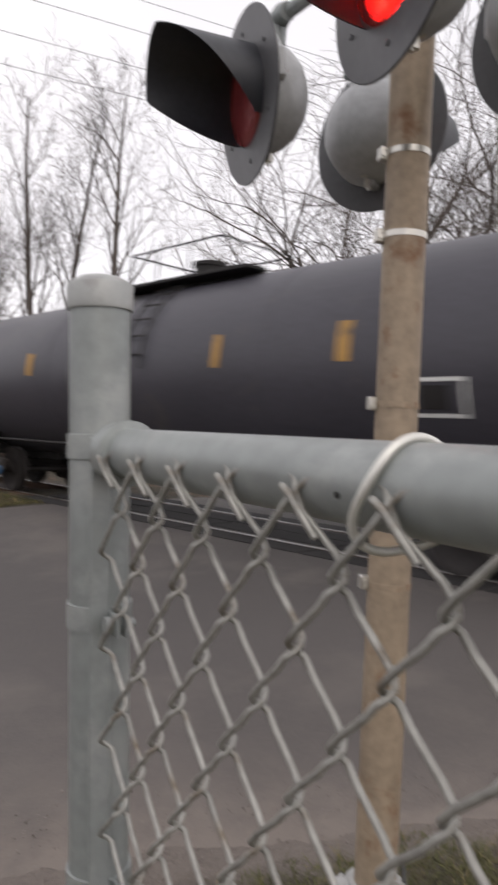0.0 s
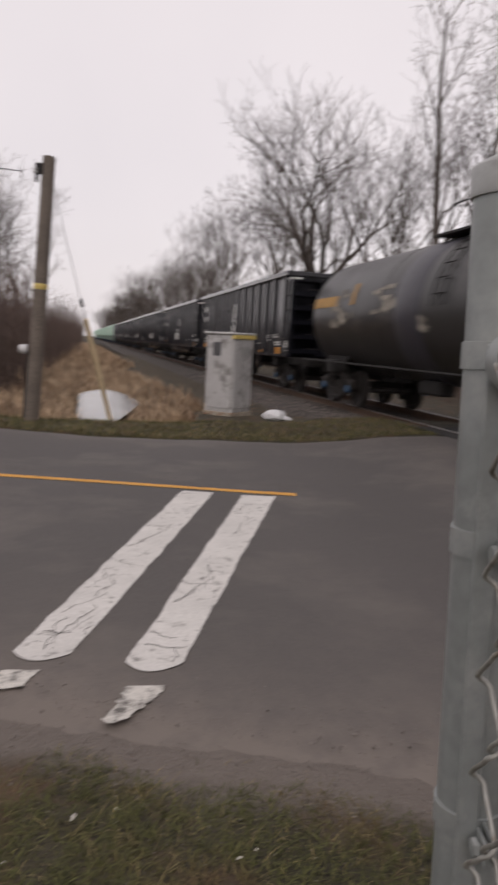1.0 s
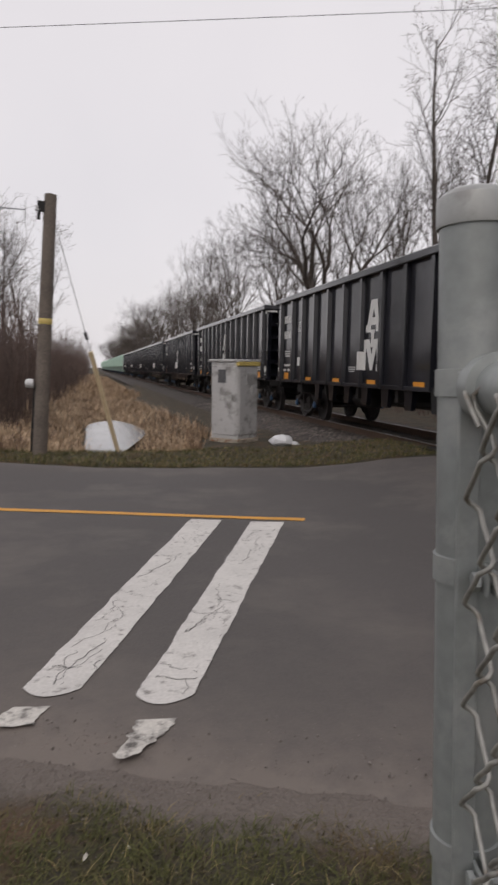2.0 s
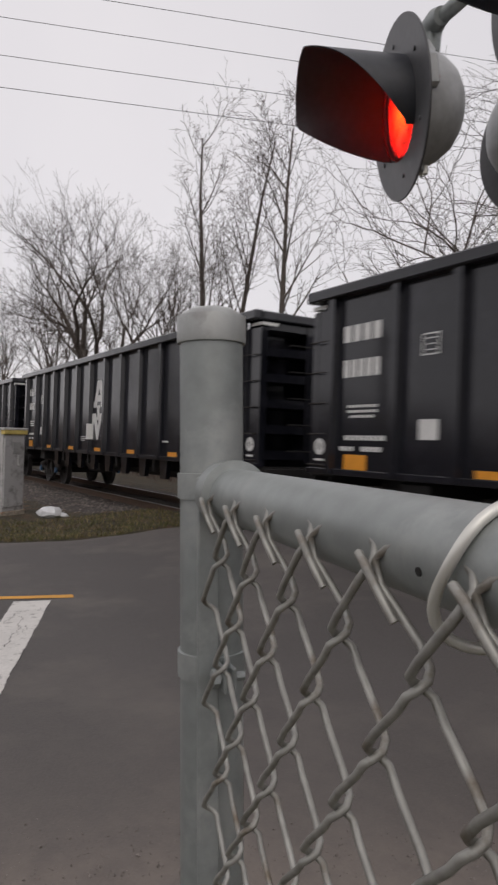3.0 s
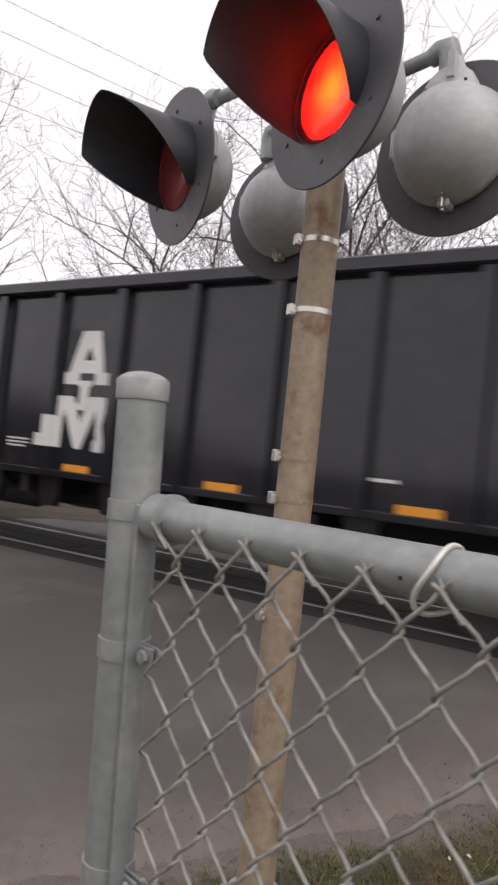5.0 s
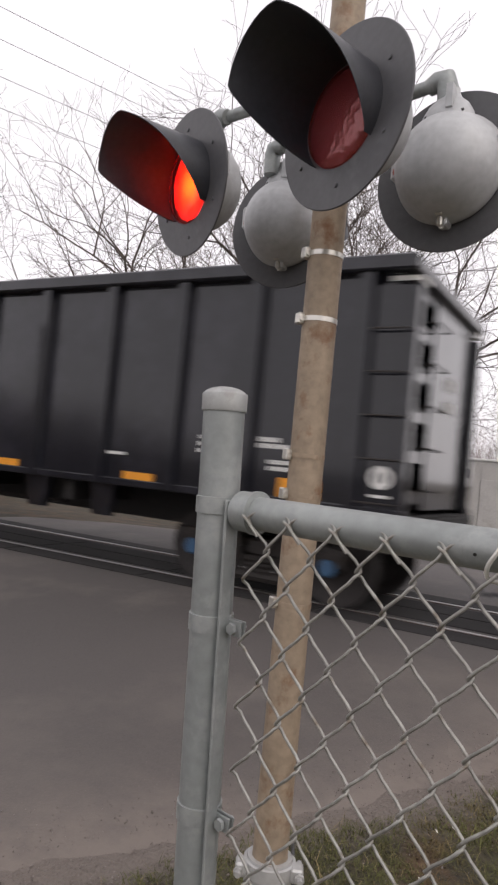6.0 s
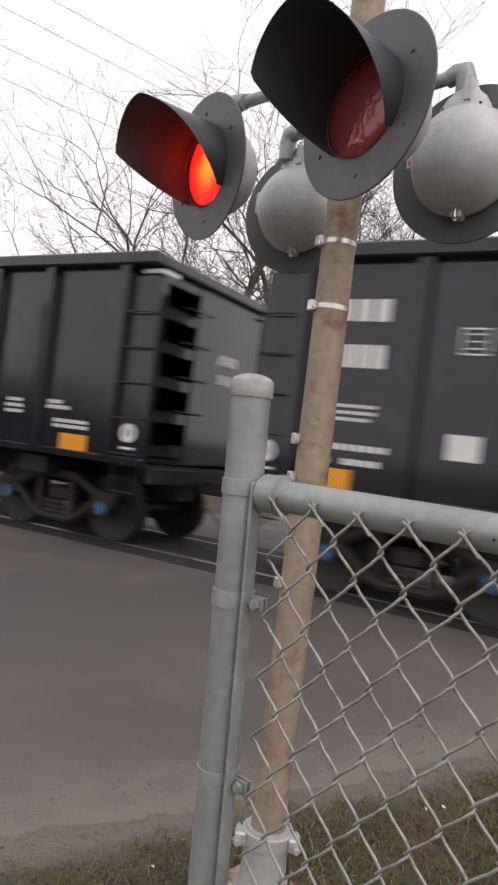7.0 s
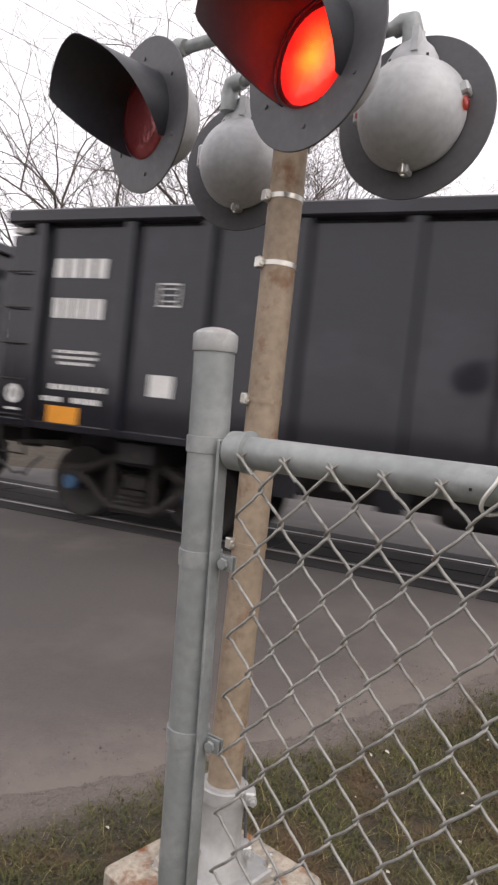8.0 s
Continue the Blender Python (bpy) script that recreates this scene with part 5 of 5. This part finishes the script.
scrub("distant_thicket", 3000, lambda r: (lambda x: (x, along(FAR, x) + 2 + 44 * r.random()))(44 + 34 * r.random()), 6.2, 9, "leafless thicket in the distance beyond the crossing")
for kind, x, y, turn, size in ((5, 46, 13, 10, 0.9), (5, 51, 6, 80, 1.0), (5, 47, 2, 150, 0.85), (5, 55, 19, 220, 1.0), (5, 58, 10, 300, 0.9)):
    plant(kind, x, y, turn, size, "slender bare winter tree far beyond the crossing")


def blades(name, count, where, lo, hi, width, mat, seed, label, category, droop=0.5):
    rng, s = random.Random(seed), Shape()
    for _ in range(count):
        x, y = where(rng)
        z = ground_z(x, y)
        h, a, w = rng.uniform(lo, hi), rng.uniform(0, 6.28), width * rng.uniform(0.6, 1.3)
        d = Vector((math.cos(a), math.sin(a), 0))
        o = Vector((-d.y, d.x, 0)) * w
        b = Vector((x, y, z - 0.01))
        k = droop * rng.uniform(0.2, 1.2) * h
        m, t = b + d * k * 0.35 + Vector((0, 0, h * 0.6)), b + d * k + Vector((0, 0, h))
        s.add([b - o, b + o, m + o * 0.7, m - o * 0.7, t], [(0, 1, 2, 3), (3, 2, 4)])
    return tagged(part(name, s, mat), label, category, kind="stuff")


def verge(r):
    while True:
        x, y = r.uniform(-4.3, 3.8) + r.gauss(0, 0.6), 2.6 - 4.7 * r.random() - abs(r.gauss(0, 0.6))
        if y < along(NEAR, x) - 0.06 - abs(r.gauss(0, 0.16)) + 0.18 * noise.noise((x * 2.3, y * 2.3, 8)) and noise.noise((x * 1.1, y * 1.1, 2)) + noise.noise((x * 7, y * 7, 4)) + r.gauss(0, 0.3) > -0.55:
            return x, y


def far_verge(r):
    x = r.uniform(-7, 4.6)
    return x, along(FAR, x) + 0.1 + 3.0 * r.random() ** 1.4


def ditch(r):
    while True:
        y = 14.0 + 34 * r.random() ** 1.5
        x = r.uniform(-7.5, 1.2 - 0.045 * (y - 14) if y > 16.5 else 2.2)
        if not ((x + 1.5) / 0.82) ** 2 + ((y - 19.6) / 4.9) ** 2 < 1 and not (0.5 < x < 2.6 and y < 16.2) and not (-2.6 < x < -0.6 and y < 15.0):
            return x, y


TUFT = random.Random(61)
blades("verge_grass", 190000, verge, 0.012, 0.048, 0.0027, BLADE, 12, "short dull olive winter grass with straw", "grass", 2.0)
blades("dry_verge_grass", 9000, verge, 0.02, 0.065, 0.0018, DRYBLADE, 18, "dry straw blades lying in the winter turf", "grass", 2.2)
TUFTS = [(c[0], c[1], TUFT.uniform(0.03, 0.13)) for c in (verge(TUFT) for _ in range(260))]


def tufted(r):
    x, y, w = r.choice(TUFTS)
    return x + r.gauss(0, w), y + r.gauss(0, w)


blades("straw_tufts", 6500, tufted, 0.012, 0.05, 0.0019, DRYBLADE, 19, "pale tufts of dry straw grass in the turf", "grass", 1.9)
blades("green_tufts", 20000, tufted, 0.015, 0.045, 0.0024, BLADE, 20, "olive tufts of winter grass", "grass", 1.4)
blades("far_dry_verge", 6000, far_verge, 0.03, 0.10, 0.005, DRYBLADE, 23, "dry straw blades on the far verge", "grass", 1.0)
blades("far_verge_grass", 14000, far_verge, 0.03, 0.10, 0.006, BLADE, 13, "short dull winter grass beyond the road", "grass", 0.9)
blades("far_dead_grass", 9000, lambda r: (lambda y: (r.uniform(-4.5, 0.6) - 0.033 * (y - 40), y))(46 + 90 * r.random()), 0.25, 0.6, 0.03, STRAW, 15, "dead straw-coloured grass along the line", "grass", 0.6)
blades("dead_grass", 17000, ditch, 0.12, 0.46, 0.011, STRAW, 14, "tall dead straw-coloured grass in the ditch", "grass", 1.3)


def litter():
    rng, s = random.Random(9), Shape()
    for _ in range(210):
        x, y = verge(rng)
        z = ground_z(x, y) + 0.02
        r = rng.uniform(0.004, 0.018)
        m = pose(x, y, z, rng.uniform(-25, 25), rng.uniform(-25, 25), rng.uniform(0, 360))
        s.add([m @ Vector(p) for p in ((-r, -r * 0.25, 0), (0, -r * 0.5, 0.003), (r, -r * 0.1, 0), (r * 0.5, r * 0.35, 0.004), (-r * 0.5, r * 0.4, 0.002))], [(0, 1, 2, 3, 4)])
    return s


tagged(part("leaf_litter", litter(), LITTER), "pale scraps and dry leaves on the turf", "litter", kind="stuff")

# flooded ditch
pud = Shape()
ring = [(-1.5 + (0.85 + 0.15 * math.sin(3 * a + 1)) * math.cos(a), 19.5 + (5.0 + 0.2 * math.sin(2 * a)) * math.sin(a), -0.16) for a in [k * math.pi / 24 for k in range(48)]]
pud.add([(-1.5, 19.5, -0.16)] + ring, [(0, i + 1, (i + 1) % 48 + 1) for i in range(48)])
tagged(part("water", pud, WATER), "still grey water standing in the ditch", "water", kind="structure")


# ---- trackside things ----
def cabinet():
    m = pose(1.48, 15.72, ground_z(1.48, 15.6), 0, -0.8, 42) @ Matrix.Diagonal((1.08, 1.08, 1, 1))
    t = thing("signal_cabinet", "scuffed silver railway signal cabinet with yellow-edged lid", "cabinet", m=m)
    part("body", Shape().box((0, 0, 1.02), (0.74, 0.76, 1.86), bevel=0.02), CABINET, t, "scuffed silver steel case")
    part("plinth", Shape().box((0, 0, 0.03), (0.80, 0.82, 0.14), bevel=0.015), CONC, t)
    part("roof", Shape().box((0, 0, 1.975), (0.82, 0.86, 0.06), bevel=0.015), CABINET, t, "overhanging flat lid")
    part("roof_edge", Shape().box((0.01, -0.385, 1.90), (0.79, 0.09, 0.10), bevel=0.01), CABTOP, t, "peeling yellow edge")
    d = part("door", Shape().box((0, -0.385, 1.02), (0.66, 0.03, 1.66), bevel=0.012), CABINET, t, "dented front door")
    part("handle", Shape().box((0.12, -0.415, 1.25), (0.06, 0.04, 0.22), bevel=0.012), SILVER, d)
    part("lock_plate", Shape().box((0.05, -0.408, 1.55), (0.26, 0.02, 0.26), bevel=0.006), SILVER, d)
    part("hasp", Shape().tube([(0.12, -0.425, 1.16), (0.12, -0.45, 1.12), (0.12, -0.425, 1.08)], 0.012, 8), SILVER, d)
    for z in (0.35, 1.0, 1.65):
        part("hinge", Shape().tube([(-0.32, -0.405, z - 0.07), (-0.32, -0.405, z + 0.07)], 0.016, 8), SILVER, d)
    sd = part("side_door", Shape().box((-0.375, 0, 1.02), (0.03, 0.66, 1.66), bevel=0.01), CABINET, t)
    part("side_notice", Shape().box((-0.393, 0.05, 1.60), (0.008, 0.22, 0.32)), SHIELD, sd, "dark weathered notice")
    part("side_handle", Shape().box((-0.405, -0.22, 1.1), (0.03, 0.05, 0.16), bevel=0.01), SILVER, sd)
    return t


cabinet()


def equipment_hut():
    """A pale steel hut beyond the crossing, seen between the cars."""
    t = thing("equipment_hut", "pale grey-white steel railway equipment hut with flat roof", "hut", m=pose(27.3, 6.2, ground_z(27.3, 6.2), 0, 0, -77))
    part("wall", Shape().box((0, 0, 1.42), (3.7, 2.4, 2.84), bevel=0.02), HUT, t, "pale painted steel walls")
    part("roof", Shape().box((0, 0, 2.88), (3.84, 2.54, 0.09), bevel=0.02), MARK, t, "white roof edge")
    for x in (-1.25, -0.62, 0.62, 1.25):
        part("panel_seam", Shape().box((x, -1.205, 1.42), (0.03, 0.02, 2.7)), HUT, t)
    door = part("door", Shape().box((1.0, -1.215, 1.1), (0.9, 0.04, 2.0), bevel=0.008), HUT, t)
    part("handle", Shape().box((0.66, -1.25, 1.1), (0.05, 0.05, 0.16), bevel=0.01), SILVER, door)
    part("notice", Shape().box((-0.15, -1.21, 2.30), (0.55, 0.03, 0.36)), SHIELD, t, "dark notice plate")
    part("vent", Shape().box((-0.85, -1.21, 2.30), (0.20, 0.03, 0.12)), SHIELD, t)
    part("roof_box", Shape().box((-1.55, -0.9, 2.99), (0.5, 0.4, 0.18), bevel=0.02), BLUECAP, t, "small blue box on the roof")


equipment_hut()


def bag():
    s = Shape()
    rings, n = 9, 18
    for i in range(rings):
        t = i / (rings - 1)
        for k in range(n):
            a = 2 * math.pi * k / n
            r = (0.24 * math.sin(math.pi * (0.12 + 0.80 * t)) ** 0.8) * (1 + 0.28 * noise.noise((math.cos(a) * 2, math.sin(a) * 2, t * 3)))
            s.v.append((r * math.cos(a) * 1.15, r * math.sin(a) * 0.8, 0.26 * t + 0.05 * noise.noise((a, t * 4, 2))))
    for i in range(rings - 1):
        for k in range(n):
            s.f.append((i * n + k, i * n + (k + 1) % n, (i + 1) * n + (k + 1) % n, (i + 1) * n + k))
    s.f.append(tuple(range((rings - 1) * n, rings * n)))
    s.tube([(0.15, -0.05, 0.1), (0.32, -0.1, 0.06), (0.42, -0.06, 0.02)], [0.06, 0.05, 0.01], 7)
    ob = tagged(part("plastic_bag", s, POLYBAG, smooth=25), "crumpled white plastic bag lying on the verge", "litter")
    ob.matrix_basis = pose(2.42, 14.6, ground_z(2.42, 14.6) - 0.01)


bag()


def utility_pole():
    x, y = -2.9, 13.2
    t = thing("utility_pole", "leaning weathered wooden utility pole with a yellow band", "utility pole", m=pose(x, y, ground_z(x, y) - 0.05, 0, 3.0, 0))
    part("pole", Shape().lathe([(0.145, 0), (0.132, 2.5), (0.118, 5.0), (0.114, 5.1), (0, 5.12)], 20), POLEW, t, "grey weathered timber", smooth=50)
    part("band", Shape().lathe([(0.131, 2.62), (0.137, 2.63), (0.137, 2.72), (0.131, 2.73)], 20), CABTOP, t, "yellow marker band", smooth=40)
    part("bracket", Shape().box((-0.15, -0.05, 4.85), (0.16, 0.06, 0.2), bevel=0.01).tube([(-0.2, -0.05, 4.95), (-0.2, -0.05, 4.6)], 0.03, 8), UNDER, t)
    part("insulator", Shape().lathe([(0.03, 0), (0.05, 0.03), (0.03, 0.06), (0.045, 0.09), (0, 0.12)], 12, pose(-0.23, -0.05, 4.75)), CERAM, t, smooth=40)
    part("meter", Shape().lathe([(0.09, 0), (0.09, 0.1), (0.07, 0.15), (0, 0.16)], 14, pose(-0.17, -0.05, 1.45, 0, -90, 0)), CERAM, t, "small pale glass meter", smooth=40)
    part("riser", Shape().tube([(-0.165, -0.02, 0.1), (-0.15, -0.02, 1.4)], 0.02, 8), UNDER, t, smooth=60)
    g = thing("guy_wire", "steel guy wire with a tan plastic guard", "guy wire")
    top, foot = Vector((-2.66, 13.2, 4.9)), Vector((-1.35, 14.9, -0.15))
    part("wire", Shape().tube([top, foot], 0.007, 6), CABLE, g)
    a = top.lerp(foot, 0.56)
    part("guard", Shape().tube([a, a.lerp(foot, 0.5), foot], 0.055, 10, flat=0.8), GUARD, g, "faded tan plastic guard", smooth=60)
    part("guy_insulator", Shape().tube([top.lerp(foot, 0.48), top.lerp(foot, 0.51)], 0.035, 8), CABLE, g)


utility_pole()


def overhead(name, a, b, sag, r, label):
    pts = []
    for i in range(41):
        t = i / 40
        p = Vector(a).lerp(Vector(b), t)
        p.z -= sag * 4 * t * (1 - t)
        pts.append(p)
    tagged(part(name, Shape().tube(pts, r, 6), CABLE, smooth=60), label, "power line", "overhead lines")


for k, (dz, dx) in enumerate(((0, 0), (0.75, 0.3), (1.5, -0.2), (2.3, 0.2))):
    overhead("power_line", (-39 + dx, 28, 9.9 + dz), (60 + dx, -4.5, 9.9 + dz), 0.5, 0.007, "thin dark overhead power line against the sky")
overhead("service_line", (-3.1, 13.15, 4.72), (-30, 18, 8.5), 0.5, 0.010, "thin service line running from the wooden pole")


# ---- movement ----
LAGS = ((0, 0.05), (3.0, 0.03), (3.5, -0.05), (4.0, -0.06), (4.5, 0.01), (5.2, 0.12), (6.5, 0.27), (7.0, 0.28), (7.5, -0.11), (8, -0.15))  # how far the train runs behind its mean speed


def motions():
    for car, back in TRAIN:
        y0 = START + back
        walk(car, [(t, TRACK_M @ pose(AXIS_X, y0 - t * SPEED + lag, 0)) for t, lag in LAGS])
    # wheels roll a step every frame
    roll = [(k / FPS, -math.degrees(SPEED * k / FPS / WHEEL_R)) for k in range(8 * FPS + 1)]
    for car, back in TRAIN:
        if back > 6.5 * CAR_PITCH:
            continue
        for ob in car.children_recursive:
            if ob.name.startswith("wheelset"):
                at = ob.matrix_basis.translation.copy()
                walk(ob, [(t, pose(at.x, at.y, at.z, -a, 0, 0)) for t, a in roll])
    # the added shutter bars slide down by half a row's pitch to show the diodes, and back to shade them
    far_on = ((0.15, 0.80), (1.50, 2.18), (2.85, 3.58), (4.20, 4.97), (5.57, 6.38), (6.97, 7.67))
    near_on = ((-1, 0.15), (0.80, 1.50), (2.18, 2.85), (3.58, 4.20), (4.97, 5.57), (6.38, 6.97), (7.67, 9))
    for key, times in (("far_front", far_on), ("far_back", far_on), ("near_front", near_on), ("near_back", near_on)):
        ob = LAMPS[key][1]
        on = lambda t: any(a <= t < b for a, b in times)
        rows, last = [], None
        for k in range(8 * FPS + 1):
            t, now = k / FPS, on(k / FPS)
            edge = last is not None and now != last
            if edge:
                rows.append(((k - 1) / FPS, last))
            if edge or k in (0, 8 * FPS):
                rows.append((t, now))
            last = now
        keep = []
        for row in rows:
            if not keep or row[0] > keep[-1][0] + 1e-6:
                keep.append(row)
        walk(ob, [(t, pose(0, 0, -0.003 if now else 0)) for t, now in keep])


motions()
